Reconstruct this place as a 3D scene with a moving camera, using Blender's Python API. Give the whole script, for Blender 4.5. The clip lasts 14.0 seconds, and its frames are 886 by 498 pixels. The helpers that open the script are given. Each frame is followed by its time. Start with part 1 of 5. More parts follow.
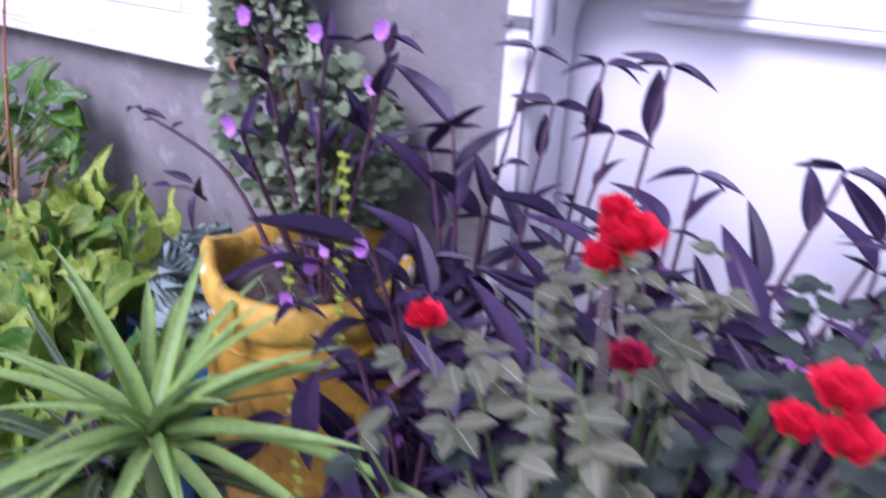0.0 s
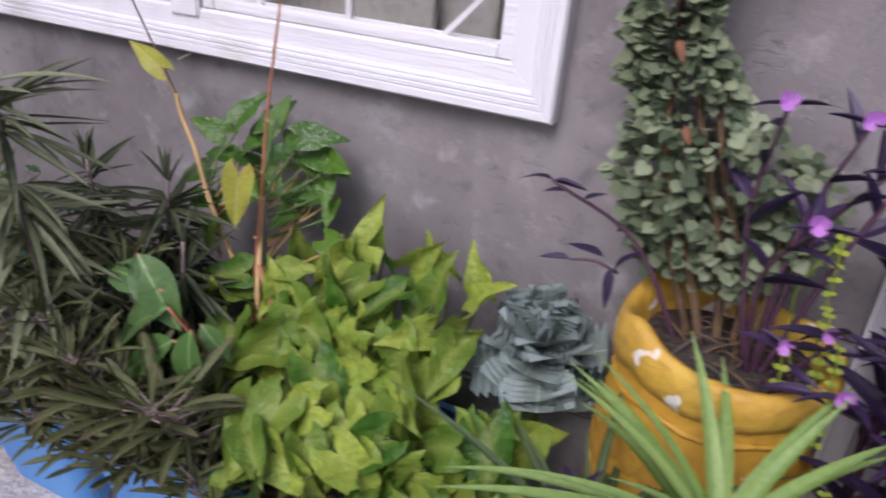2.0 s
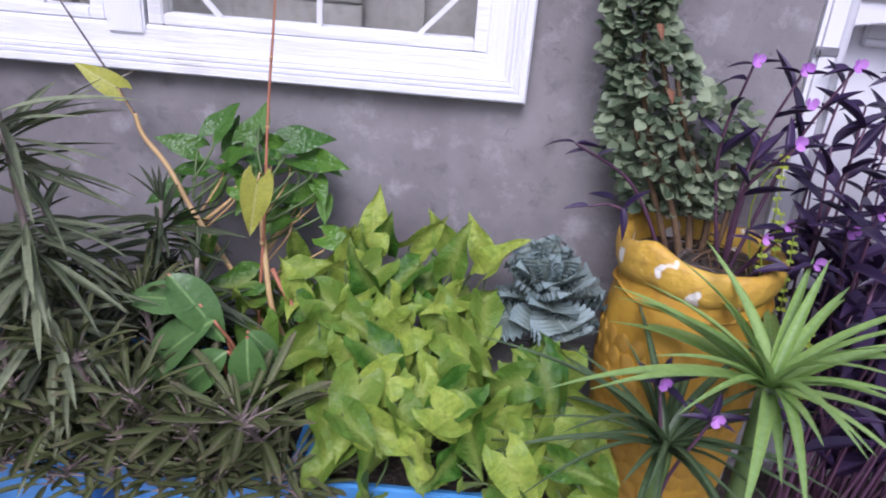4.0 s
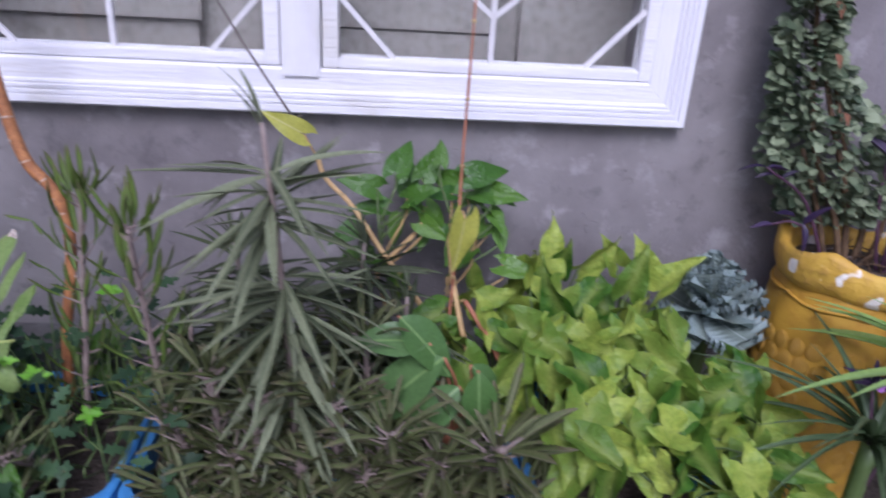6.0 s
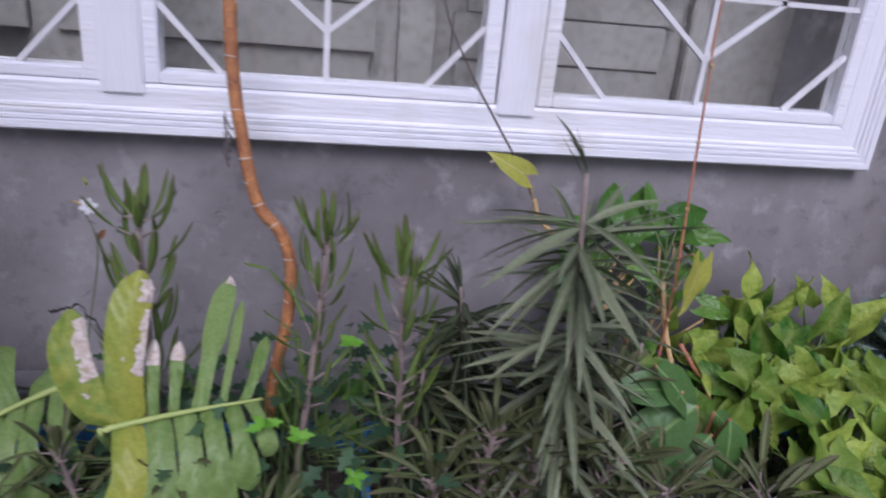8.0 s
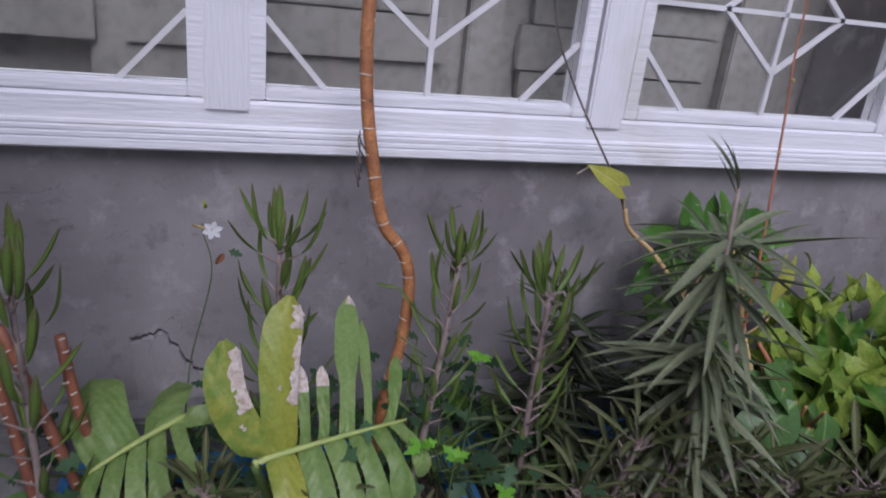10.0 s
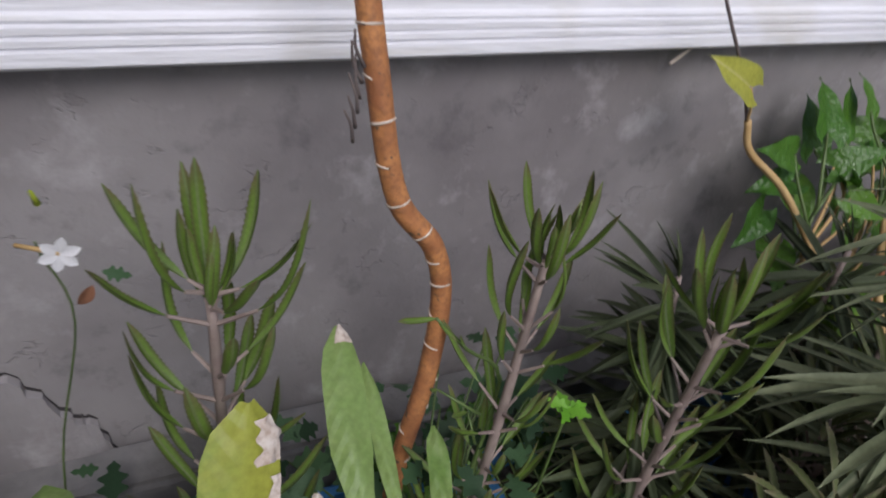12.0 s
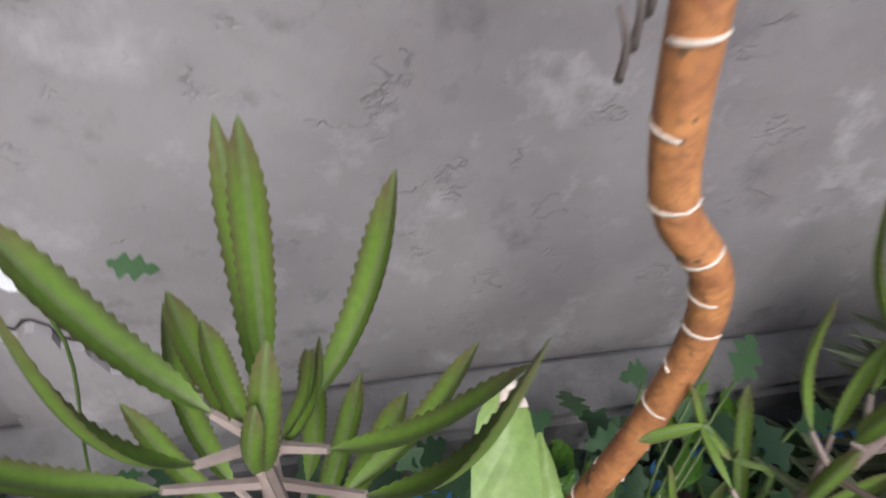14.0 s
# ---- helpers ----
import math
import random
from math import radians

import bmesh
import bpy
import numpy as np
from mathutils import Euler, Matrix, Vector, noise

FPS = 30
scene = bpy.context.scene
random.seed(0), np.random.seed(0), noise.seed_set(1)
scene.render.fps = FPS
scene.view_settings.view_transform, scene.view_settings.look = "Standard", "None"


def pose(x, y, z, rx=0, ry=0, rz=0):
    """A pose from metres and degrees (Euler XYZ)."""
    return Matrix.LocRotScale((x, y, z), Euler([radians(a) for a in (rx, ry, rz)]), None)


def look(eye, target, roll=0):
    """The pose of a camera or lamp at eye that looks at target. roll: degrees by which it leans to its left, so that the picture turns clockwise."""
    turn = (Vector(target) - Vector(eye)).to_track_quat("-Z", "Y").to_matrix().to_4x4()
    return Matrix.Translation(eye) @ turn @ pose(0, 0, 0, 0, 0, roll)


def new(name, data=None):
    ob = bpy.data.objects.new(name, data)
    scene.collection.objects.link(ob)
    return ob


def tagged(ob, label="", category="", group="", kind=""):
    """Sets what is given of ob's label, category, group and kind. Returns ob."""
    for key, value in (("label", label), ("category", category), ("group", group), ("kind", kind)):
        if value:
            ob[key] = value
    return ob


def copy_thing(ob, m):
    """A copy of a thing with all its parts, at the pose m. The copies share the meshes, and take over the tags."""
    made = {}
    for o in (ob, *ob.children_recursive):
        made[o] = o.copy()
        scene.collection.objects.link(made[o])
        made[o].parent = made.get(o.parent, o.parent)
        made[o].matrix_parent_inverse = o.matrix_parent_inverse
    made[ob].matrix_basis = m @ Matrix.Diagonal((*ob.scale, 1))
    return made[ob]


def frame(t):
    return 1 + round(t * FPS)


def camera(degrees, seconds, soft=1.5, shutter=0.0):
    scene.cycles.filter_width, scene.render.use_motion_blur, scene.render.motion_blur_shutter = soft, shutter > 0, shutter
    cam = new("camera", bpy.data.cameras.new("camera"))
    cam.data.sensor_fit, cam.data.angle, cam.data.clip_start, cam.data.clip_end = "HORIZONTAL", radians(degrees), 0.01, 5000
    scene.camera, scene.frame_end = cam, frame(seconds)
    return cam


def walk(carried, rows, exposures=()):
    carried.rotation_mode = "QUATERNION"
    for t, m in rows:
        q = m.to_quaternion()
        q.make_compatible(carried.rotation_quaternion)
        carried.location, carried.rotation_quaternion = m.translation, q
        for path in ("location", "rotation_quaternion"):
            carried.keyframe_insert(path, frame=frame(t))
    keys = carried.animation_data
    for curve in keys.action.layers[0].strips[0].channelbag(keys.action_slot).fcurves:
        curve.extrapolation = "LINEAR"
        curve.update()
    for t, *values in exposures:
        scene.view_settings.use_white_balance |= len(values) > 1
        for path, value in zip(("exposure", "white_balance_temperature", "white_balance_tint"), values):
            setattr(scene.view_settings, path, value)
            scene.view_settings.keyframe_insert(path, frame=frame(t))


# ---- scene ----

# ---------------------------------------------------------------- camera
cam = camera(64, 14.0, soft=1.9, shutter=0.6)
PATH = [
    (0, (0.744, -0.62, 1.289), (-0.229, 0.918, 0.46), 3.1),
    (0.5, (0.627, -0.634, 1.315), (-0.353, 0.929, 0.542), 4.4),
    (1, (0.468, -0.719, 1.321), (-0.326, 0.918, 0.49), 5.2),
    (1.5, (0.344, -0.78, 1.319), (-0.368, 0.874, 0.447), 5.5),
    (2, (0.227, -0.825, 1.327), (-0.484, 0.833, 0.464), 5.4),
    (4.3, (-0.142, -1.035, 1.301), (-0.135, 0.803, 0.511), 4.8),
    (4.5, (-0.181, -0.995, 1.311), (-0.21, 0.833, 0.5), 3.9),
    (5, (-0.235, -0.947, 1.326), (-0.268, 0.871, 0.492), 3.6),
    (5.5, (-0.331, -0.99, 1.325), (-0.239, 0.819, 0.477), 2.8),
    (6, (-0.447, -1.045, 1.341), (-0.294, 0.787, 0.551), 3.4),
    (6.5, (-0.549, -1.044, 1.339), (-0.484, 0.802, 0.571), 4.5),
    (7, (-0.637, -1.003, 1.333), (-0.499, 0.84, 0.57), 3.5),
    (7.5, (-0.746, -0.953, 1.323), (-0.475, 0.883, 0.577), 2.2),
    (8, (-0.842, -0.965, 1.341), (-0.507, 0.863, 0.601), 5.4),
    (8.5, (-0.974, -1.02, 1.365), (-0.542, 0.789, 0.629), 4.3),
    (8.7, (-0.992, -1.076, 1.349), (-0.567, 0.743, 0.635), 3.4),
    (10.8, (-1.134, -0.814, 1.332), (-0.406, 0.907, 0.618), 8.3),
    (11, (-1.137, -0.798, 1.323), (-0.374, 0.915, 0.628), 8.2),
    (11.5, (-1.098, -0.611, 1.294), (-0.392, 1.035, 0.404), 7.5),
    (12, (-1.074, -0.486, 1.281), (-0.304, 0.994, 0.177), 7.6),
    (12.5, (-1.065, -0.434, 1.269), (-0.272, 0.932, 0.041), 8.8),
    (13, (-1.075, -0.363, 1.251), (-0.39, 0.992, -0.05), 9.1),
    (13.5, (-1.036, -0.293, 1.242), (-0.543, 1.025, -0.179), 6.3),
    (14, (-1.035, -0.259, 1.195), (-0.632, 1.034, -0.277), 7.9),
]
walk(cam, [(t, look(eye, target, roll)) for t, eye, target, roll in PATH],
     exposures=[(0.0, 1.05, 5200, 38), (0.6, 0.76, 5450, 36), (1.0, 0.62, 5650, 32), (2.0, 0.47, 5950, 25), (4.5, 0.74, 5350, 26), (5.2, 0.57, 5300, 27), (7.0, 0.40, 5400, 27), (7.5, 0.28, 5420, 25), (8.0, 0.20, 5450, 24), (8.5, -0.05, 5500, 23), (11.0, -0.08, 5550, 19), (12.0, 0.17, 5950, 14), (12.5, 0.38, 6050, 13), (13.0, 0.60, 5950, 13), (13.5, 1.02, 6000, 12), (14.0, 1.02, 6000, 11)])

# ---------------------------------------------------------------- light
world = bpy.data.worlds.new("world")
scene.world = world
world.use_nodes = True
wn = world.node_tree
sky = wn.nodes.new("ShaderNodeTexSky")
sky.sky_type = 'NISHITA'
sky.sun_disc = False
sky.sun_elevation = radians(46)
sky.sun_rotation = radians(187)
sky.air_density = 1.0
sky.dust_density = 3.0
wn.links.new(sky.outputs[0], wn.nodes["Background"].inputs[0])
wn.nodes["Background"].inputs[1].default_value = 0.105
sun_data = bpy.data.lights.new("sun", 'SUN')
sun_data.energy = 1.65
sun_data.angle = radians(28)
sun_data.color = (1.0, 0.96, 0.9)
sun = new("sun", sun_data)
sun.matrix_world = look((-0.4, -3.4, 3.6), (0, 0, 0))


# ---------------------------------------------------------------- materials
def tree_of(name):
    m = bpy.data.materials.new(name)
    m.use_nodes = True
    return m, m.node_tree, m.node_tree.nodes["Principled BSDF"]


def add(nt, kind, **values):
    n = nt.nodes.new(kind)
    for k, v in values.items():
        n.inputs[k].default_value = v
    return n


def mix_colour(nt, fac, a, b):
    n = nt.nodes.new("ShaderNodeMix")
    n.data_type = 'RGBA'
    for i, v in ((0, fac), (6, a), (7, b)):
        if isinstance(v, bpy.types.NodeSocket):
            nt.links.new(v, n.inputs[i])
        elif isinstance(v, (int, float)):
            n.inputs[i].default_value = v
        else:
            n.inputs[i].default_value = (*v, 1)
    return n.outputs[2]


def ramp(nt, socket, a, b):
    n = nt.nodes.new("ShaderNodeMapRange")
    n.inputs[1].default_value, n.inputs[2].default_value = a, b
    nt.links.new(socket, n.inputs[0])
    return n.outputs[0]


def noise_of(nt, scale, detail=4.0, coords=None, rough=0.55):
    n = add(nt, "ShaderNodeTexNoise", Scale=scale, Detail=detail, Roughness=rough)
    if coords is None:
        tc = nt.nodes.new("ShaderNodeTexCoord")
        coords = tc.outputs["Object"]
    nt.links.new(coords, n.inputs["Vector"])
    return n.outputs["Fac"]


def bump(nt, bsdf, height, strength, distance):
    b = add(nt, "ShaderNodeBump", Strength=strength, Distance=distance)
    nt.links.new(height, b.inputs["Height"])
    nt.links.new(b.outputs[0], bsdf.inputs["Normal"])


def surface(name, a, b, scale, rough=0.7, fine=None, grain=120.0, strength=0.4, distance=0.002, metal=0.0, spots=None):
    """Two colours mixed by a broad noise, a fine noise over them, relief."""
    m, nt, bsdf = tree_of(name)
    broad = ramp(nt, noise_of(nt, scale), 0.35, 0.65)
    col = mix_colour(nt, broad, a, b)
    g = noise_of(nt, grain)
    if fine:
        col = mix_colour(nt, ramp(nt, g, 0.45, 0.75), col, fine)
    if spots:
        s = noise_of(nt, spots[1], 2.0)
        col = mix_colour(nt, ramp(nt, s, spots[2], spots[2] + 0.04), col, spots[0])
    nt.links.new(col, bsdf.inputs["Base Color"])
    bsdf.inputs["Roughness"].default_value = rough
    bsdf.inputs["Metallic"].default_value = metal
    bump(nt, bsdf, g, strength, distance)
    return m


def leaf_material(name, a, b, rib=None, margin=None, rough=0.45, translucent=0.25, veins=0.0, tip=None, blotch=None, sheen=0.28, band=(0.03, 0.25), pucker=0.0):
    """A leaf: its colour varies from leaf to leaf, with a paler rib, veins and blotches along its own length."""
    m, nt, bsdf = tree_of(name)
    info = nt.nodes.new("ShaderNodeObjectInfo")
    tc = nt.nodes.new("ShaderNodeTexCoord")
    isl = nt.nodes.new("ShaderNodeNewGeometry")
    mixr = nt.nodes.new("ShaderNodeMath")
    mixr.operation = 'ADD'
    nt.links.new(info.outputs["Random"], mixr.inputs[0])
    nt.links.new(isl.outputs["Random Per Island"], mixr.inputs[1])
    fr = nt.nodes.new("ShaderNodeMath")
    fr.operation = 'FRACT'
    nt.links.new(mixr.outputs[0], fr.inputs[0])
    col = mix_colour(nt, fr.outputs[0], a, b)
    sep = nt.nodes.new("ShaderNodeSeparateXYZ")
    nt.links.new(tc.outputs["Object"], sep.inputs[0])
    ab = nt.nodes.new("ShaderNodeMath")
    ab.operation = 'ABSOLUTE'
    nt.links.new(sep.outputs[0], ab.inputs[0])
    n = noise_of(nt, 7.0, 4.0, tc.outputs["Object"])
    if blotch:
        col = mix_colour(nt, ramp(nt, n, 0.40, 0.85), col, blotch)
    if margin:
        col = mix_colour(nt, ramp(nt, ab.outputs[0], *band), margin, col)
    if tip:
        col = mix_colour(nt, ramp(nt, sep.outputs[1], 0.75, 1.0), col, tip)
    if rib:
        col = mix_colour(nt, ramp(nt, ab.outputs[0], 0.022, 0.006), col, rib)
    dark = nt.nodes.new("ShaderNodeMix")
    dark.data_type = 'RGBA'
    dark.blend_type = 'MULTIPLY'
    dark.inputs[0].default_value = 0.35
    nt.links.new(col, dark.inputs[6])
    nt.links.new(ramp(nt, noise_of(nt, 22.0, 3.0, tc.outputs["Object"]), 0.1, 0.75), dark.inputs[7])
    col = dark.outputs[2]
    nt.links.new(col, bsdf.inputs["Base Color"])
    bsdf.inputs["Roughness"].default_value = rough
    bsdf.inputs["Specular IOR Level"].default_value = sheen
    if veins:
        w = add(nt, "ShaderNodeTexWave", Scale=5.0, Distortion=1.5)
        w.bands_direction = 'DIAGONAL'
        v = nt.nodes.new("ShaderNodeCombineXYZ")
        nt.links.new(ab.outputs[0], v.inputs[0])
        flip = nt.nodes.new("ShaderNodeMath")
        flip.operation = 'MULTIPLY'
        flip.inputs[1].default_value = -1.0
        nt.links.new(sep.outputs[1], flip.inputs[0])
        nt.links.new(flip.outputs[0], v.inputs[1])
        nt.links.new(v.outputs[0], w.inputs["Vector"])
        bump(nt, bsdf, w.outputs["Fac"], veins, 0.02)
    if pucker:
        bump(nt, bsdf, noise_of(nt, 9.0, 2.0, tc.outputs["Object"]), pucker, 0.006)
    tr = nt.nodes.new("ShaderNodeBsdfTranslucent")
    nt.links.new(col, tr.inputs["Color"])
    mx = nt.nodes.new("ShaderNodeMixShader")
    mx.inputs[0].default_value = translucent
    nt.links.new(bsdf.outputs[0], mx.inputs[1])
    nt.links.new(tr.outputs[0], mx.inputs[2])
    nt.links.new(mx.outputs[0], nt.nodes["Material Output"].inputs["Surface"])
    return m


def stucco_material():
    m, nt, bsdf = tree_of("grey_stucco")
    tc = nt.nodes.new("ShaderNodeTexCoord")
    broad = noise_of(nt, 3.2, 5.0, tc.outputs["Object"], 0.6)
    mid = noise_of(nt, 14.0, 5.0, tc.outputs["Object"], 0.65)
    fine = noise_of(nt, 160.0, 3.0, tc.outputs["Object"])
    col = mix_colour(nt, ramp(nt, broad, 0.38, 0.64), (0.165, 0.150, 0.152), (0.275, 0.257, 0.258))
    col = mix_colour(nt, ramp(nt, mid, 0.55, 0.80), col, (0.42, 0.40, 0.405))
    col = mix_colour(nt, ramp(nt, mid, 0.42, 0.24), col, (0.10, 0.092, 0.095))
    nt.links.new(col, bsdf.inputs["Base Color"])
    bsdf.inputs["Roughness"].default_value = 0.75
    mp = nt.nodes.new("ShaderNodeMapping")
    mp.inputs["Scale"].default_value = (0.55, 1.0, 1.0)
    nt.links.new(tc.outputs["Object"], mp.inputs["Vector"])
    ridge = noise_of(nt, 46.0, 4.0, mp.outputs[0], 0.6)
    off = nt.nodes.new("ShaderNodeMath")
    off.operation = 'SUBTRACT'
    off.inputs[1].default_value = 0.5
    nt.links.new(ridge, off.inputs[0])
    ab = nt.nodes.new("ShaderNodeMath")
    ab.operation = 'ABSOLUTE'
    nt.links.new(off.outputs[0], ab.inputs[0])
    pit = ramp(nt, ab.outputs[0], -0.006, 0.02)
    patch = ramp(nt, noise_of(nt, 21.0, 2.0, tc.outputs["Object"]), 0.56, 0.61)
    mx = nt.nodes.new("ShaderNodeMix")
    nt.links.new(patch, mx.inputs[0])
    mx.inputs[2].default_value = 1.0
    nt.links.new(pit, mx.inputs[3])
    ad = nt.nodes.new("ShaderNodeMath")
    ad.operation = 'MULTIPLY_ADD'
    nt.links.new(fine, ad.inputs[0])
    ad.inputs[1].default_value = 0.5
    nt.links.new(mx.outputs[0], ad.inputs[2])
    ad2 = nt.nodes.new("ShaderNodeMath")
    ad2.operation = 'MULTIPLY_ADD'
    nt.links.new(mid, ad2.inputs[0])
    ad2.inputs[1].default_value = 1.5
    nt.links.new(ad.outputs[0], ad2.inputs[2])
    bump(nt, bsdf, ad2.outputs[0], 0.58, 0.003)
    return m


def painted_wood(name, base, grime, long_axis=0):
    """White brushed paint with long fine ridges and some grime in the grooves."""
    m, nt, bsdf = tree_of(name)
    tc = nt.nodes.new("ShaderNodeTexCoord")
    mp = nt.nodes.new("ShaderNodeMapping")
    s = [90.0, 90.0, 90.0]
    s[long_axis] = 3.0
    mp.inputs["Scale"].default_value = s
    nt.links.new(tc.outputs["Object"], mp.inputs["Vector"])
    g = add(nt, "ShaderNodeTexNoise", Scale=1.0, Detail=5.0)
    nt.links.new(mp.outputs[0], g.inputs["Vector"])
    broad = noise_of(nt, 5.0, 4.0, tc.outputs["Object"])
    col = mix_colour(nt, ramp(nt, g.outputs["Fac"], 0.60, 0.85), base, grime)
    col = mix_colour(nt, ramp(nt, broad, 0.56, 0.80), col, grime)
    nt.links.new(col, bsdf.inputs["Base Color"])
    bsdf.inputs["Roughness"].default_value = 0.45
    mp2 = nt.nodes.new("ShaderNodeMapping")
    s2 = [240.0, 240.0, 240.0]
    s2[long_axis] = 26.0
    mp2.inputs["Scale"].default_value = s2
    nt.links.new(tc.outputs["Object"], mp2.inputs["Vector"])
    g2 = add(nt, "ShaderNodeTexNoise", Scale=1.0, Detail=4.0)
    nt.links.new(mp2.outputs[0], g2.inputs["Vector"])
    both = nt.nodes.new("ShaderNodeMath")
    both.operation = 'ADD'
    nt.links.new(g.outputs["Fac"], both.inputs[0])
    nt.links.new(g2.outputs["Fac"], both.inputs[1])
    bump(nt, bsdf, both.outputs[0], 0.5, 0.003)
    return m


def pebble_material():
    m, nt, bsdf = tree_of("pebble_dash")
    tc = nt.nodes.new("ShaderNodeTexCoord")
    v = add(nt, "ShaderNodeTexVoronoi", Scale=110.0)
    nt.links.new(tc.outputs["Object"], v.inputs["Vector"])
    col = mix_colour(nt, ramp(nt, noise_of(nt, 60.0, 3.0, tc.outputs["Object"]), 0.4, 0.65), (0.36, 0.33, 0.31), (0.52, 0.49, 0.47))
    col = mix_colour(nt, ramp(nt, v.outputs["Distance"], 0.25, 0.0), col, (0.75, 0.73, 0.72))
    nt.links.new(col, bsdf.inputs["Base Color"])
    bsdf.inputs["Roughness"].default_value = 0.8
    bump(nt, bsdf, v.outputs["Distance"], 0.6, 0.004)
    return m


def glass_material():
    m, nt, bsdf = tree_of("window_glass")
    bsdf.inputs["Base Color"].default_value = (0.93, 0.95, 0.95, 1)
    bsdf.inputs["Roughness"].default_value = 0.03
    bsdf.inputs["IOR"].default_value = 1.45
    bsdf.inputs["Transmission Weight"].default_value = 1.0
    return m


STUCCO = stucco_material()
FRAME_X = painted_wood("white_paint_level", (0.77, 0.77, 0.80), (0.60, 0.58, 0.52), 0)
FRAME_Z = painted_wood("white_paint_upright", (0.77, 0.77, 0.80), (0.62, 0.60, 0.57), 2)
WHITE_WALL = surface("white_panel_paint", (0.76, 0.76, 0.79), (0.70, 0.69, 0.71), 2.5, 0.5, grain=40, strength=0.15, spots=((0.66, 0.60, 0.56), 3.0, 0.66))
BAR = surface("white_iron_paint", (0.72, 0.71, 0.72), (0.62, 0.61, 0.61), 20, 0.5, strength=0.3, distance=0.001)
GLASS = glass_material()
BOARD = surface("weathered_boards", (0.27, 0.25, 0.225), (0.35, 0.33, 0.30), 5, 0.8, fine=(0.22, 0.205, 0.185), grain=60)
DIM = surface("dim_plaster", (0.34, 0.33, 0.33), (0.42, 0.40, 0.40), 3, 0.9)
YELLOW = surface("worn_yellow_paint", (0.54, 0.32, 0.03), (0.42, 0.23, 0.02), 9, 0.6, fine=(0.40, 0.20, 0.02), grain=70, strength=0.5, distance=0.004, spots=((0.82, 0.78, 0.70), 45.0, 0.70))
YELLOW_RIM = surface("chipped_yellow_rim", (0.62, 0.41, 0.06), (0.52, 0.30, 0.03), 9, 0.6, fine=(0.46, 0.27, 0.05), grain=70, strength=0.8, distance=0.005, spots=((0.80, 0.76, 0.68), 24.0, 0.615))
BLUE = surface("blue_plastic", (0.055, 0.22, 0.52), (0.08, 0.28, 0.60), 6, 0.4, grain=50, strength=0.2, distance=0.002)
SOIL = surface("dark_soil", (0.030, 0.023, 0.018), (0.055, 0.042, 0.032), 30, 0.95, fine=(0.09, 0.07, 0.055), grain=90, strength=1.0, distance=0.01)
PEBBLE = pebble_material()
GROUND = surface("bare_ground", (0.10, 0.085, 0.07), (0.15, 0.13, 0.105), 1.5, 0.9, fine=(0.08, 0.068, 0.055), grain=30, strength=0.6, distance=0.01)
CONCRETE = surface("pale_concrete", (0.26, 0.25, 0.245), (0.11, 0.105, 0.10), 10, 0.9, grain=90, strength=0.7, distance=0.004)
# near-black that stands for the shade inside the crack
CRACK = surface("crack_shade", (0.025, 0.022, 0.022), (0.05, 0.045, 0.045), 20, 1.0)
ROOT = surface("rough_fibre", (0.16, 0.10, 0.05), (0.09, 0.055, 0.03), 40, 0.95, grain=150, strength=0.8, distance=0.003)
METAL = surface("pipe_strap_metal", (0.33, 0.33, 0.35), (0.25, 0.25, 0.26), 30, 0.4, metal=0.7)

SYN = leaf_material("lime_arrow_leaf", (0.024, 0.11, 0.010), (0.46, 0.56, 0.085), margin=(0.50, 0.55, 0.13), band=(-0.34, 0.15), rough=0.42, translucent=0.25, pucker=0.7, blotch=(0.13, 0.26, 0.03))
SYN_DARK = leaf_material("green_arrow_leaf", (0.04, 0.13, 0.014), (0.13, 0.27, 0.03), rough=0.30, translucent=0.25, pucker=0.6, sheen=0.5)
YELLOWING = leaf_material("yellowing_leaf", (0.52, 0.52, 0.09), (0.47, 0.48, 0.07), rib=(0.6, 0.58, 0.2), translucent=0.35, blotch=(0.40, 0.42, 0.08))
OVAL = leaf_material("smooth_oval_leaf", (0.075, 0.17, 0.035), (0.12, 0.22, 0.075), rib=(0.22, 0.36, 0.12), rough=0.32, translucent=0.2, pucker=0.3)
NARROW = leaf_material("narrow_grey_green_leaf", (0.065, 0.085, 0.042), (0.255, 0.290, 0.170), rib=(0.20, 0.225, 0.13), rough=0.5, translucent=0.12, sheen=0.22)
# narrow leaf darkened for the shaded undergrowth
NARROW_SHADED = leaf_material("shaded_narrow_leaf", (0.014, 0.022, 0.009), (0.085, 0.105, 0.048), rib=(0.09, 0.11, 0.06), rough=0.5, translucent=0.08, sheen=0.2)
KAL = leaf_material("toothed_succulent_leaf", (0.065, 0.062, 0.028), (0.105, 0.085, 0.042), rib=(0.15, 0.20, 0.07), rough=0.5, translucent=0.12, tip=(0.15, 0.09, 0.065), margin=(0.135, 0.225, 0.034), band=(0.040, 0.080))
KAL_LOW = leaf_material("brownish_succulent_leaf", (0.022, 0.026, 0.011), (0.128, 0.128, 0.060), rib=(0.16, 0.16, 0.09), rough=0.55, translucent=0.08, tip=(0.12, 0.08, 0.055), sheen=0.2, margin=(0.105, 0.135, 0.042), band=(0.02, 0.08))
KSTEM = surface("mauve_grey_stem", (0.22, 0.165, 0.15), (0.30, 0.24, 0.21), 60, 0.7, grain=200, strength=0.4, distance=0.001)
PURPLE = leaf_material("purple_leaf", (0.018, 0.011, 0.036), (0.062, 0.036, 0.098), rough=0.42, translucent=0.12, rib=(0.05, 0.025, 0.06), sheen=0.32)
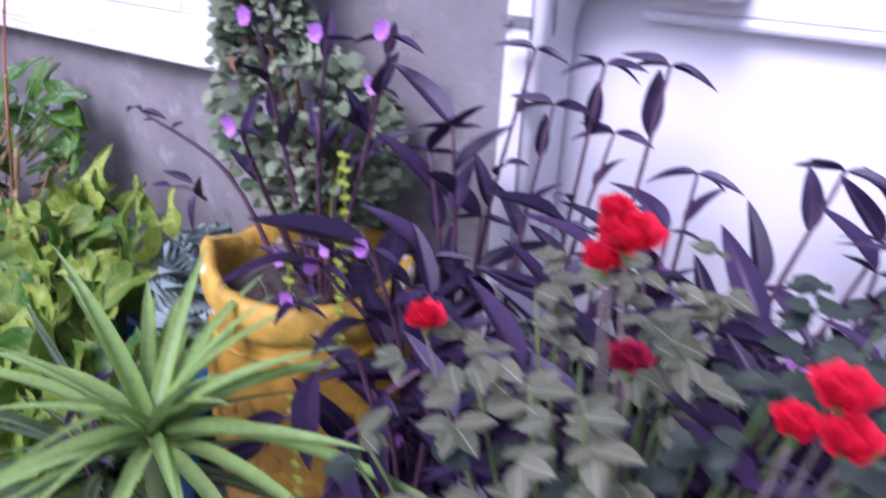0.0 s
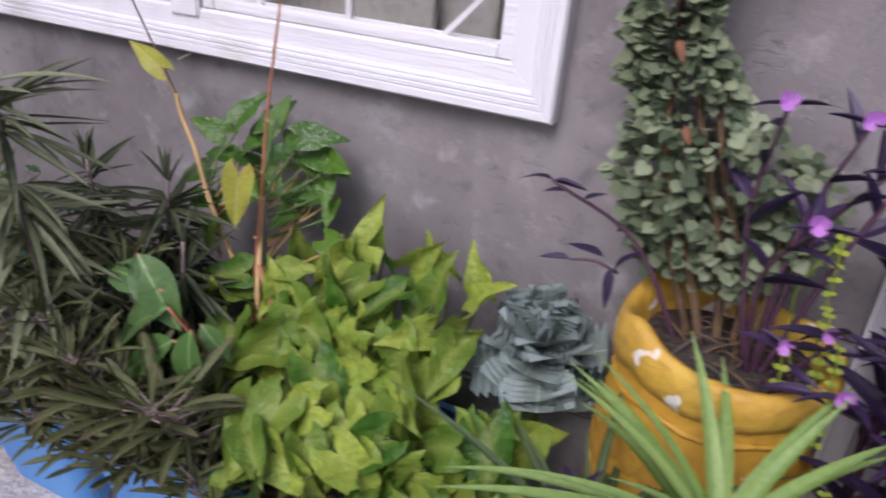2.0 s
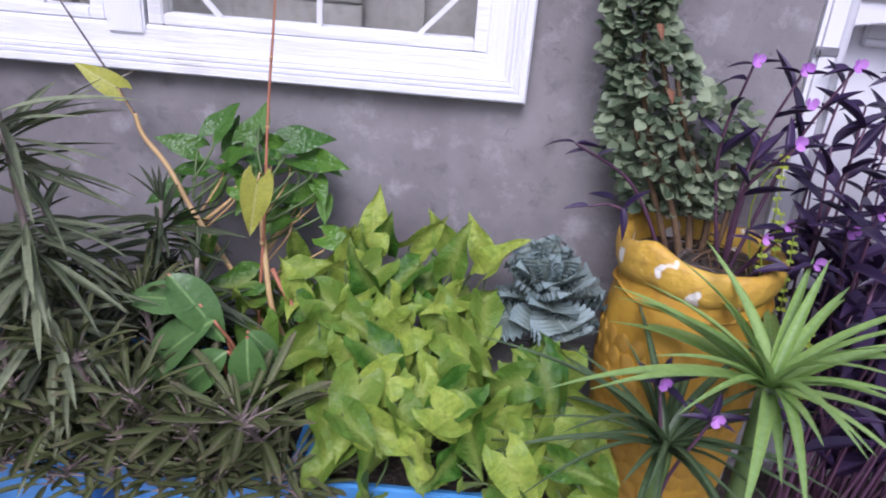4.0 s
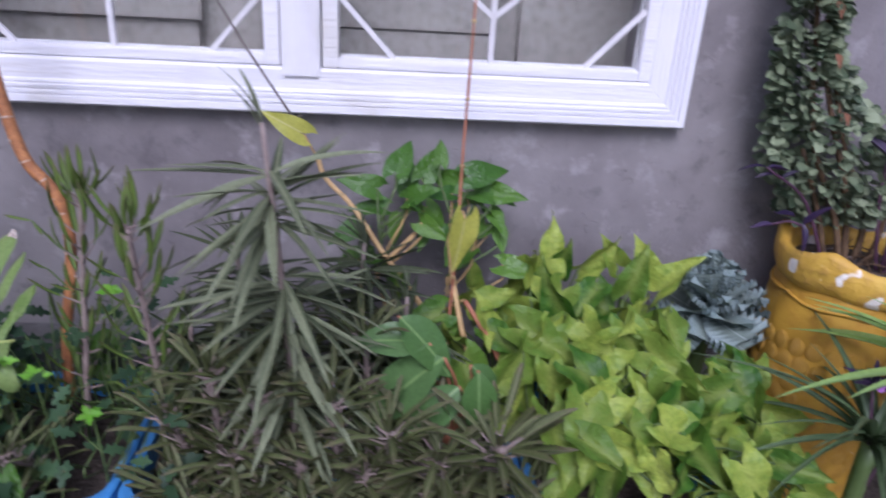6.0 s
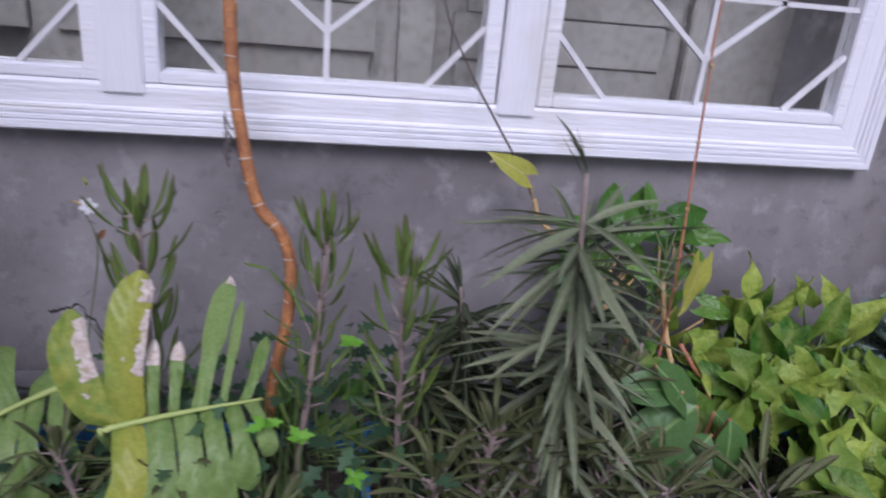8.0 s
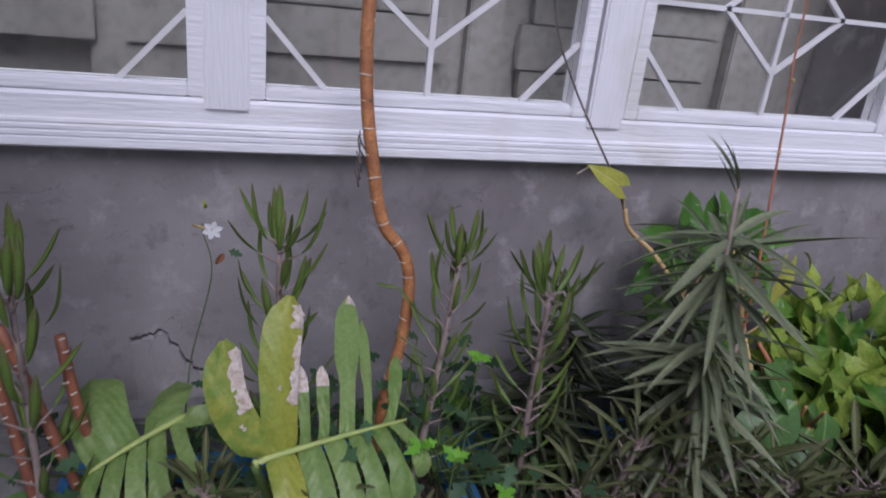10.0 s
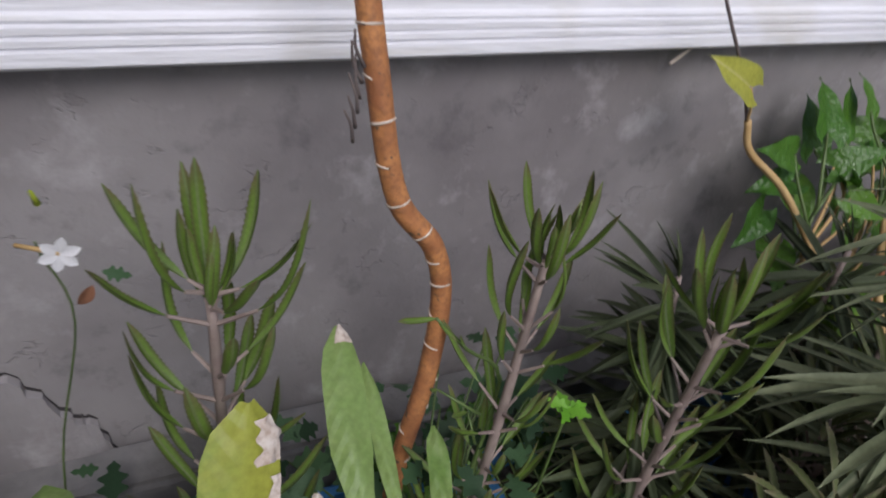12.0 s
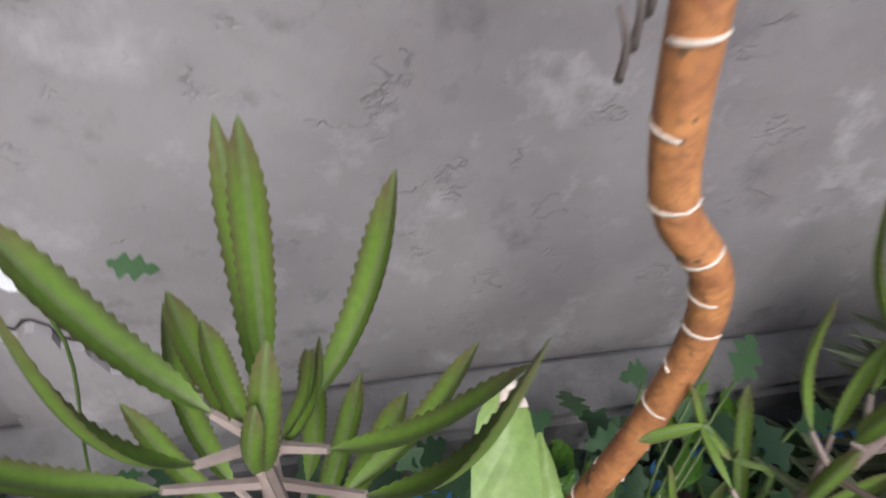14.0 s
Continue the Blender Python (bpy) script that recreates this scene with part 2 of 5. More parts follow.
PSTEM = surface("dark_purple_stem", (0.07, 0.03, 0.06), (0.10, 0.045, 0.075), 40, 0.5)
PINK = leaf_material("mauve_petal", (0.66, 0.26, 0.80), (0.74, 0.36, 0.85), translucent=0.35, rough=0.5)
RED = leaf_material("red_petal", (0.80, 0.012, 0.045), (0.88, 0.03, 0.07), translucent=0.3, rough=0.5)
DARK_RED = leaf_material("faded_red_petal", (0.30, 0.008, 0.045), (0.36, 0.015, 0.06), translucent=0.3, rough=0.6)
WHITE_PETAL = leaf_material("white_petal", (0.86, 0.87, 0.90), (0.90, 0.90, 0.92), translucent=0.3, rough=0.5)
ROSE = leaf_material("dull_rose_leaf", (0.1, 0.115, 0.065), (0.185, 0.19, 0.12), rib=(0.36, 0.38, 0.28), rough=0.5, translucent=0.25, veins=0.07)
# darker blue-green copy of the rose leaf, shade put into its colour
ROSE_SHADED = leaf_material("shaded_blue_green_leaf", (0.022, 0.036, 0.028), (0.055, 0.075, 0.055), rough=0.5, translucent=0.15, sheen=0.2)
SPIDER = leaf_material("bright_strap_leaf", (0.24, 0.40, 0.08), (0.33, 0.48, 0.14), rib=(0.30, 0.46, 0.15), rough=0.4, translucent=0.3)
# strap leaf again, with the shade put into a darker green
SHADED_STRAP = leaf_material("shaded_strap_leaf", (0.028, 0.055, 0.020), (0.085, 0.135, 0.055), rib=(0.10, 0.15, 0.07), rough=0.4, translucent=0.12)
CREEPER = leaf_material("small_round_leaf", (0.06, 0.095, 0.05), (0.31, 0.37, 0.22), rough=0.45, translucent=0.2, rib=(0.34, 0.40, 0.25))
GOLD = leaf_material("golden_small_leaf", (0.42, 0.50, 0.05), (0.30, 0.40, 0.05), translucent=0.3)
KALE = leaf_material("frilly_blue_leaf", (0.19, 0.26, 0.25), (0.32, 0.40, 0.39), rib=(0.42, 0.50, 0.46), rough=0.6, translucent=0.12, veins=0.04, sheen=0.2, margin=(0.24, 0.30, 0.26), band=(0.12, 0.5))
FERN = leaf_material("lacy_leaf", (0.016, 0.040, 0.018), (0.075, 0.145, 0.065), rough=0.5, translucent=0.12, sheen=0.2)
SPRIG = leaf_material("fresh_green_leaf", (0.16, 0.42, 0.03), (0.23, 0.50, 0.05), translucent=0.3)
MONSTERA = leaf_material("split_leaf_blade", (0.15, 0.25, 0.055), (0.23, 0.34, 0.10), rough=0.4, translucent=0.2, veins=0.10, blotch=(0.28, 0.37, 0.13))
MONSTERA_OLD = leaf_material("yellowed_split_leaf", (0.19, 0.29, 0.05), (0.24, 0.34, 0.06), rough=0.4, translucent=0.2, veins=0.10, blotch=(0.46, 0.44, 0.08), margin=(0.38, 0.40, 0.06), band=(0.05, 0.4))
SCAR = surface("dry_pale_scar", (0.50, 0.41, 0.34), (0.62, 0.56, 0.50), 9, 0.9, fine=(0.34, 0.25, 0.19), grain=22)
RIB = surface("pale_leaf_rib", (0.36, 0.42, 0.12), (0.30, 0.38, 0.10), 30, 0.5)
ORANGE = surface("orange_brown_bark", (0.54, 0.24, 0.085), (0.32, 0.125, 0.05), 45, 0.6, fine=(0.26, 0.11, 0.05), grain=260, strength=0.7, distance=0.0015, spots=((0.14, 0.085, 0.05), 95.0, 0.66))
RING = surface("pale_leaf_scar", (0.62, 0.55, 0.47), (0.5, 0.42, 0.35), 60, 0.8)
RUST = surface("red_brown_bark", (0.30, 0.11, 0.055), (0.22, 0.085, 0.05), 30, 0.6, grain=130, strength=0.4, distance=0.001)
VINE = surface("tan_vine", (0.42, 0.27, 0.11), (0.52, 0.36, 0.16), 30, 0.6)
VINE_RED = surface("reddish_vine", (0.42, 0.17, 0.09), (0.34, 0.13, 0.07), 30, 0.6)
GREEN_STEM = surface("green_stem", (0.07, 0.115, 0.03), (0.10, 0.15, 0.04), 30, 0.5)
DRY = surface("dry_brown_leaf", (0.20, 0.085, 0.045), (0.28, 0.13, 0.07), 40, 0.8)
TWIG = surface("dead_twig", (0.10, 0.08, 0.075), (0.16, 0.13, 0.12), 40, 0.9)

# ---------------------------------------------------------------- building blocks
def mesh_of(name, bm, material, smooth=True):
    me = bpy.data.meshes.new(name)
    bm.to_mesh(me)
    bm.free()
    if material:
        me.materials.append(material)
    if smooth:
        me.polygons.foreach_set("use_smooth", [True] * len(me.polygons))
    return me


def part(name, bm, material, parent, label="", matrix=None, smooth=False):
    """One mesh object under a thing or part; bm may be a bmesh or a shared mesh."""
    me = bm if isinstance(bm, bpy.types.Mesh) else mesh_of(name, bm, material, smooth)
    ob = new(name, me)
    ob.parent = parent
    if matrix is not None:
        ob.matrix_basis = matrix
    return tagged(ob, label)


def thing(name, label, category, at=(0, 0, 0), group="", kind=""):
    ob = new(name)
    ob.location = at
    ob.empty_display_size = 0.05
    return tagged(ob, label, category, group, kind)


def box(bm, x0, x1, y0, y1, z0, z1, bevel=0.0):
    r = bmesh.ops.create_cube(bm, size=1)
    bmesh.ops.transform(bm, matrix=Matrix.Translation(((x0 + x1) / 2, (y0 + y1) / 2, (z0 + z1) / 2)) @ Matrix.Diagonal((x1 - x0, y1 - y0, z1 - z0, 1)), verts=r["verts"])
    if bevel:
        edges = list({e for v in r["verts"] for e in v.link_edges})
        bmesh.ops.bevel(bm, geom=edges, offset=bevel, segments=2, affect='EDGES')
    return bm


def boxed(*a, **k):
    return box(bmesh.new(), *a, **k)


def smooth_line(points, steps=5):
    """Catmull-Rom through the points."""
    p = [Vector(q) for q in points]
    p = [p[0] * 2 - p[1]] + p + [p[-1] * 2 - p[-2]]
    out = []
    for i in range(1, len(p) - 2):
        for s in range(steps):
            t = s / steps
            a, b, c, d = p[i - 1:i + 3]
            out.append(0.5 * (2 * b + (c - a) * t + (2 * a - 5 * b + 4 * c - d) * t * t + (3 * b - a - 3 * c + d) * t ** 3))
    out.append(p[-2])
    return out


def tube(bm, points, r0, r1, sides=8, steps=5, wobble=0.0):
    line = smooth_line(points, steps) if len(points) > 2 else [Vector(q) for q in points]
    rings, n = [], len(line)
    side = Vector((1, 0, 0))
    for i, p in enumerate(line):
        d = (line[min(i + 1, n - 1)] - line[max(i - 1, 0)]).normalized()
        if abs(d.dot(side)) > 0.95:
            side = Vector((0, 1, 0))
        u = (side - d * side.dot(d)).normalized()
        v = d.cross(u)
        r = (r0 + (r1 - r0) * i / (n - 1)) * (1 + wobble * random.uniform(-1, 1))
        rings.append([bm.verts.new(p + (u * math.cos(a) + v * math.sin(a)) * r) for a in (2 * math.pi * k / sides for k in range(sides))])
    for a, b in zip(rings, rings[1:]):
        for k in range(sides):
            bm.faces.new((a[k], a[(k + 1) % sides], b[(k + 1) % sides], b[k]))
    bm.faces.new(rings[0][::-1])
    bm.faces.new(rings[-1])
    return bm


def tubed(points, r0, r1, sides=8, steps=5, wobble=0.0):
    return tube(bmesh.new(), points, r0, r1, sides, steps, wobble)


def lathe(bm, profile, sides=40, wobble=0.0):
    rings = []
    for r, z in profile:
        ring = []
        for k in range(sides):
            a = 2 * math.pi * k / sides
            q = r * (1 + wobble * noise.noise((math.cos(a) * 3, math.sin(a) * 3, z * 9)))
            ring.append(bm.verts.new((q * math.cos(a), q * math.sin(a), z + wobble * 0.15 * noise.noise((math.cos(a) * 2, math.sin(a) * 2, 5)))))
        rings.append(ring)
    for a, b in zip(rings, rings[1:]):
        for k in range(sides):
            bm.faces.new((a[k], a[(k + 1) % sides], b[(k + 1) % sides], b[k]))
    return bm


def leaf_bm(bm, outer, inner=None, rows=9, cols=3, start=0.0, fold=0.15, bend=0.1, wave=0.0, waves=5.0, tooth=0.0, m=None, cup=0.0):
    """A leaf one unit long along +y, blade in x, upper face to +z. outer, inner: half widths along it."""
    m = m or Matrix()
    for side in (-1, 1):
        grid = []
        for i in range(rows + 1):
            t = i / rows
            y = start + (1 - start) * t
            w0, w1 = (inner(y) if inner else 0.0), outer(y)
            if tooth and 0 < i < rows:
                w1 *= 1 + (tooth if i % 2 else -tooth)
            row = []
            for c in range(cols + 1):
                x = w0 + (w1 - w0) * c / cols
                z = fold * x - bend * y * abs(y) - cup * x * x * 4 + wave * (c / cols) ** 2 * math.sin(waves * 2 * math.pi * y + side)
                row.append(bm.verts.new(m @ Vector((side * x, y, z))))
            grid.append(row)
        for a, b in zip(grid, grid[1:]):
            for c in range(cols):
                quad = (a[c], a[c + 1], b[c + 1], b[c]) if side > 0 else (a[c + 1], a[c], b[c], b[c + 1])
                bm.faces.new(quad)
    return bm


def leaf_mesh(name, material, *a, **k):
    bm = leaf_bm(bmesh.new(), *a, **k)
    bmesh.ops.remove_doubles(bm, verts=bm.verts, dist=1e-4)
    bmesh.ops.dissolve_degenerate(bm, edges=bm.edges, dist=1e-5)
    return mesh_of(name, bm, material)


def aim(base, way, size, up=(0, 0, 1), roll=0.0):
    """The pose of a unit leaf with its stalk end at base, growing along way, its upper face towards up."""
    y = Vector(way).normalized()
    z = Vector(up) - y * y.dot(Vector(up))
    if z.length < 1e-3:
        z = Vector((0, -1, 0)) - y * y.dot(Vector((0, -1, 0)))
    z.normalize()
    x = y.cross(z)
    rot = Matrix((x, y, z)).transposed().to_4x4()
    return Matrix.Translation(base) @ rot @ Matrix.Rotation(radians(roll), 4, 'Y') @ Matrix.Scale(size, 4)


def rnd(a, b):
    return random.uniform(a, b)


def polar(az, el):
    az, el = radians(az), radians(el)
    return Vector((math.cos(az) * math.cos(el), math.sin(az) * math.cos(el), math.sin(el)))


def blunt(w):
    """Half width of a long leaf with a rounded tip."""
    return lambda y: w * (1 - abs(2 * min(1.0, max(0.0, y)) - 1) ** 3.2) * (0.7 + 0.3 * y) + 0.004


def lance(w, peak=0.35):
    """Half width of a pointed leaf, widest at peak."""
    def f(y):
        if y < peak:
            return w * math.sin(math.pi / 2 * max(y, 0.0) / peak) ** 0.75 + 0.004
        return w * math.cos(math.pi / 2 * (y - peak) / (1 - peak)) ** 0.85 + 0.0005
    return f


def arrow(y):
    if y < 0.06:
        return 0.13 + 0.17 * math.sqrt(max(0.0, 1 - ((0.06 - y) / 0.31) ** 2))
    return 0.30 * max(0.0, (1 - (y - 0.06) / 0.94)) ** 0.85 * (1 + 0.32 * math.sin(math.pi * (y - 0.06) / 0.94)) + 0.001


def notch(y):
    return 0.0 if y >= 0 else 0.16 * min(1.0, -y / 0.16)


# ---------------------------------------------------------------- the setting
FRONT = 0.03           # outer face of the house wall
LEDGE = 0.42           # top of the planting ledge
W0, W1 = -1.66, 0.0    # window, outer edges
Z0, Z1 = 1.10, 2.25


def wall():
    w = thing("wall_north", "rough grey cement-rendered house wall", "wall", (0, FRONT, 0), kind="structure")
    t = 0.22
    for x0, x1, z0, z1 in ((-6.0, W0 + 0.03, 0, 3.0), (W1 - 0.03, 0.395, 0, 3.0), (W0 + 0.03, W1 - 0.03, 0, Z0 + 0.03), (W0 + 0.03, W1 - 0.03, Z1 - 0.03, 3.0)):
        bm = bmesh.new()
        box(bm, x0, x1, 0, t, z0, z1)
        part("render", bm, STUCCO, w)
    # a jagged crack, and the broken skin of render under it
    line = [(-1.235, 0.824), (-1.212, 0.829), (-1.19, 0.835), (-1.168, 0.80), (-1.15, 0.775), (-1.135, 0.765), (-1.115, 0.70)]
    bm = bmesh.new()
    pts = []
    for (xa, za), (xb, zb) in zip(line, line[1:]):
        for k in range(5):
            s = k / 5
            pts.append((xa + (xb - xa) * s + rnd(-.003, .003), za + (zb - za) * s + rnd(-.004, .004)))
    rows = []
    for i, (x, z) in enumerate(pts):
        h = rnd(0.0006, 0.0026)
        rows.append((bm.verts.new((x, -0.0015, z + h)), bm.verts.new((x, -0.0025, z)), bm.verts.new((x, -0.0015, z - h))))
    for a, b in zip(rows, rows[1:]):
        bm.faces.new((a[0], a[1], b[1], b[0]))
        bm.faces.new((a[1], a[2], b[2], b[1]))
    # strip lies proud of the wall; its dark colour replaces a shaded groove
    part("crack", bm, CRACK, w, "jagged dark crack")
    bm = bmesh.new()
    top = [bm.verts.new((x, -0.006 - 0.004 * noise.noise((x * 30, z * 30, 0)), z - 0.006)) for x, z in pts]
    low = [bm.verts.new((x + 0.01, -0.013, 0.70 + 0.004 * noise.noise((x * 40, 1, 0)))) for x, z in pts]
    back = [bm.verts.new((x, 0.002, z - 0.003)) for x, z in pts]
    for i in range(len(pts) - 1):
        bm.faces.new((top[i], low[i], low[i + 1], top[i + 1]))
        bm.faces.new((back[i], top[i], top[i + 1], back[i + 1]))
    part("loose_render", bm, STUCCO, w, "bulging loose render below the crack")
    return w


def plinth():
    bm = bmesh.new()
    box(bm, -6.0, 0.36, -0.030, FRONT - 0.003, LEDGE, 0.73, 0.006)
    for v in bm.verts:
        v.co.z += 0.004 * noise.noise(v.co * 6)
    return tagged(new("wall_plinth", mesh_of("wall_plinth", bm, CONCRETE, False)), "pale crumbling concrete plinth at the wall's foot", "plinth", kind="structure")


def window():
    w = thing("window_1", "white-painted timber casement window with iron grilles", "window", (0, 0, Z0), kind="structure")
    H = Z1 - Z0
    # moulded frame: steps and grooves run its whole length
    prof = [(0.05, 0.0), (0.004, 0.0), (0.0, 0.003), (0.0, 0.012), (0.004, 0.0135), (0.001, 0.0155), (0.001, 0.0195), (0.0045, 0.021), (0.002, 0.023), (0.002, 0.027),
            (0.006, 0.0285), (0.004, 0.031), (0.005, 0.034), (0.008, 0.0355), (0.008, 0.062), (0.012, 0.066), (0.05, 0.066)]
    def moulding(name, corner_a, corner_b, into, material, label=""):
        """A mitred length of the moulding between two outer corners; into: the ways from each corner to the inner edge."""
        bm = bmesh.new()
        ends = [[bm.verts.new((cx + ix * d, y, cz + iz * d)) for y, d in prof] for (cx, cz), (ix, iz) in zip((corner_a, corner_b), into)]
        for k in range(len(prof)):
            j = (k + 1) % len(prof)
            bm.faces.new((ends[0][k], ends[0][j], ends[1][j], ends[1][k]))
        bm.faces.new(ends[0][::-1])
        bm.faces.new(ends[1])
        bmesh.ops.recalc_face_normals(bm, faces=bm.faces)
        part(name, bm, material, w, label)

    moulding("window_sill", (W0, 0), (W1, 0), ((1, 1), (-1, 1)), FRAME_X, "moulded white bottom rail with dirty grooves")
    moulding("window_frame", (W1, 0.0004), (W1, H), ((-1, 1), (-1, -1)), FRAME_Z, "moulded upright frame")
    moulding("window_frame", (W0, 0.0004), (W0, H), ((1, 1), (1, -1)), FRAME_Z, "moulded upright frame")
    part("window_frame", boxed(W0 + 0.067, W1 - 0.067, -0.002, 0.05, H - 0.06, H, 0.003), FRAME_X, w)
    panes = [(-0.527, -0.082), (-1.055, -0.632), (-1.59, -1.147)]
    for xa in (-0.5795, -1.101):
        part("mullion", boxed(xa - 0.0275, xa + 0.0275, 0.003, 0.05, 0.052, H - 0.06, 0.003), FRAME_Z, w, "upright post between casements")
    for x0, x1 in panes:
        sash = bmesh.new()
        b = 0.022
        za, zb = 0.083, H - 0.085
        box(sash, x0 - b, x0, 0.010, 0.05, 0.0665, H - 0.0605, 0.002)
        box(sash, x1, x1 + b, 0.010, 0.05, 0.0665, H - 0.0605, 0.002)
        box(sash, x0 + 0.0005, x1 - 0.0005, 0.0105, 0.05, 0.0665, za, 0.002)
        box(sash, x0 + 0.0005, x1 - 0.0005, 0.0105, 0.05, zb, H - 0.0605, 0.002)
        s = part("casement", sash, FRAME_X, w)
        part("pane", boxed(x0, x1, 0.030, 0.034, za, zb), GLASS, s, "dusty clear glass").visible_shadow = False
        g = part("grille", boxed((x0 + x1) / 2 - 0.004, (x0 + x1) / 2 + 0.004, 0.018, 0.026, za, zb, 0.001), BAR, s, "white iron bars in a diamond pattern")
        c, hw = (x0 + x1) / 2, (x1 - x0) / 2

        def bar(xa, z_a, xb, z_b):
            d = Vector((xb - xa, 0, z_b - z_a))
            bm = boxed(0, d.length, -0.0035, 0.0035, -0.0035, 0.0035)
            bmesh.ops.transform(bm, matrix=Matrix.Translation((xa, 0.0215, z_a)) @ Matrix.Rotation(-math.atan2(d.z, d.x), 4, 'Y'), verts=bm.verts)
            part("bar", bm, BAR, g)
        z = za
        step = 0.150
        while z + 2 * step < H:
            lo, mid, hi = z, z + step, z + 2 * step
            bar(x0, mid, x1, mid)
            for s1 in (-1, 1):
                bar(c, lo + 0.064, c + s1 * 0.105, mid)
                bar(c, hi - 0.064, c + s1 * 0.105, mid)
                bar(c + s1 * hw, lo + 0.084, c + s1 * hw * 0.64, lo)
                bar(c + s1 * hw, hi - 0.084, c + s1 * hw * 0.64, hi)
            z = hi
            bar(x0, z, x1, z)
    return w


def inside():
    """The dim room behind the glass: timber boards stacked close to the window."""
    room = thing("interior_wall", "dim room wall seen through the glass", "wall", (0, 0.9, 0), kind="structure")
    part("back", boxed(-2.2, 0.5, 0.0, 0.1, 0.6, 2.6), DIM, room)
    part("side", boxed(-2.3, -2.2, -0.64, 0.1, 0.6, 2.6), DIM, room)
    part("side", boxed(0.5, 0.6, -0.64, 0.1, 0.6, 2.6), DIM, room)
    part("floor", boxed(-2.2, 0.5, -0.64, 0.0, 0.5, 0.6), DIM, room)
    part("top", boxed(-2.2, 0.5, -0.64, 0.0, 2.6, 2.7), DIM, room)
    screen = thing("board_screen", "weathered grey boards leaning inside the window", "boards", (0, 0.22, 1.0))
    z = 0.0
    while z < 1.2:
        h = rnd(0.045, 0.075)
        for x0, x1 in ((-1.62, -1.27), (-1.25, -0.78), (-0.63, -0.27)):
            if random.random() < 0.9:
                o = rnd(-0.012, 0.012)
                part("board", boxed(x0 + rnd(-.015, .015), x1 + rnd(-.015, .015), o, o + 0.02, z + 0.002, z + h, 0.002), BOARD, screen)
        z += h
    # added board that lightens the gaps, standing in for haze on the panes
    part("haze_backing", boxed(-1.66, -0.02, 0.035, 0.05, 0.0, 1.25, 0.002), BOARD, screen)
    for x in (-1.26, -0.70, -0.2):
        part("upright", boxed(x - 0.03, x + 0.03, 0.005, 0.034, 0.0, 1.25, 0.003), BOARD, screen)
    return room


def white_bay():
    """The white painted bay beside the wall: post, recessed panel, level moulding, bracket."""
    bay = thing("door_1", "white-painted timber door panel in a recess", "door", (0.40, 0.125, 0), kind="structure")
    part("panel", boxed(0.0, 2.23, 0.0, 0.06, 0.0, 2.6, 0.003), WHITE_WALL, bay)
    part("rail", boxed(0.105, 2.23, -0.014, -0.0005, 1.222, 1.36, 0.004), WHITE_WALL, bay, "raised level rail")
    part("moulding", tubed([(0.105, -0.014, 1.218), (2.23, -0.014, 1.218)], 0.006, 0.006, 8), WHITE_WALL, bay)
    part("stile", boxed(0.62, 0.70, -0.012, -0.0005, 0.0, 1.2, 0.003), WHITE_WALL, bay)
    post = thing("corner_post", "white-painted post at the wall's end with a metal strap", "post", (0.397, 0.0, LEDGE))
    h = 2.7 - LEDGE
    bm = bmesh.new()
    box(bm, 0.0, 0.034, 0.018, 0.12, 0.0, h, 0.006)
    part("shaft", bm, WHITE_WALL, post)
    part("bead", tubed([(0.036, 0.026, 0.0), (0.036, 0.026, h)], 0.008, 0.008, 10), WHITE_WALL, post, smooth=True)
    cl = part("strap", boxed(-0.002, 0.030, 0.0155, 0.02, 0.782, 0.794, 0.001), METAL, post, "grey metal strap")
    part("screw", tubed([(0.006, 0.016, 0.788), (0.006, 0.011, 0.788)], 0.004, 0.004, 8), METAL, cl)
    br = thing("wall_bracket", "white cast bracket with a curved underside", "bracket", (0.432, 0.115, 1.225))
    bm = bmesh.new()
    lower = [(0.0, -0.035), (0.008, 0.0), (0.025, 0.016), (0.06, 0.022), (0.10, 0.020), (0.14, 0.016), (0.17, 0.016)]
    upper = [(0.0, 0.16), (0.03, 0.15), (0.07, 0.11), (0.10, 0.075), (0.13, 0.05), (0.155, 0.036), (0.17, 0.028)]
    for yo in (-0.060, -0.006):
        lo = [bm.verts.new((x, yo, z)) for x, z in lower]
        up = [bm.verts.new((x, yo, z)) for x, z in upper]
        for k in range(6):
            bm.faces.new((lo[k], lo[k + 1], up[k + 1], up[k]))
    vs = list(bm.verts)
    f, b = vs[:14], vs[14:]
    loop_f, loop_b = f[:7] + f[7:][::-1], b[:7] + b[7:][::-1]
    for k in range(14):
        j = (k + 1) % 14
        bm.faces.new((loop_f[k], loop_b[k], loop_b[j], loop_f[j]))
    bmesh.ops.recalc_face_normals(bm, faces=bm.faces)
    bmesh.ops.bevel(bm, geom=list(bm.edges), offset=0.003, segments=2, affect='EDGES')
    part("arm", bm, WHITE_WALL, br)
    part("boss", boxed(0.02, 0.07, -0.071, -0.060, 0.055, 0.085, 0.004), WHITE_WALL, br)
    part("rib", boxed(0.075, 0.145, -0.069, -0.060, 0.030, 0.042, 0.003), WHITE_WALL, br)
    tagged(new("wall_east", mesh_of("wall_east", boxed(2.63, 2.85, -2.5, 0.25, 0, 3.0), STUCCO, False)), "plain grey rendered wall added out of view", "wall", kind="structure")


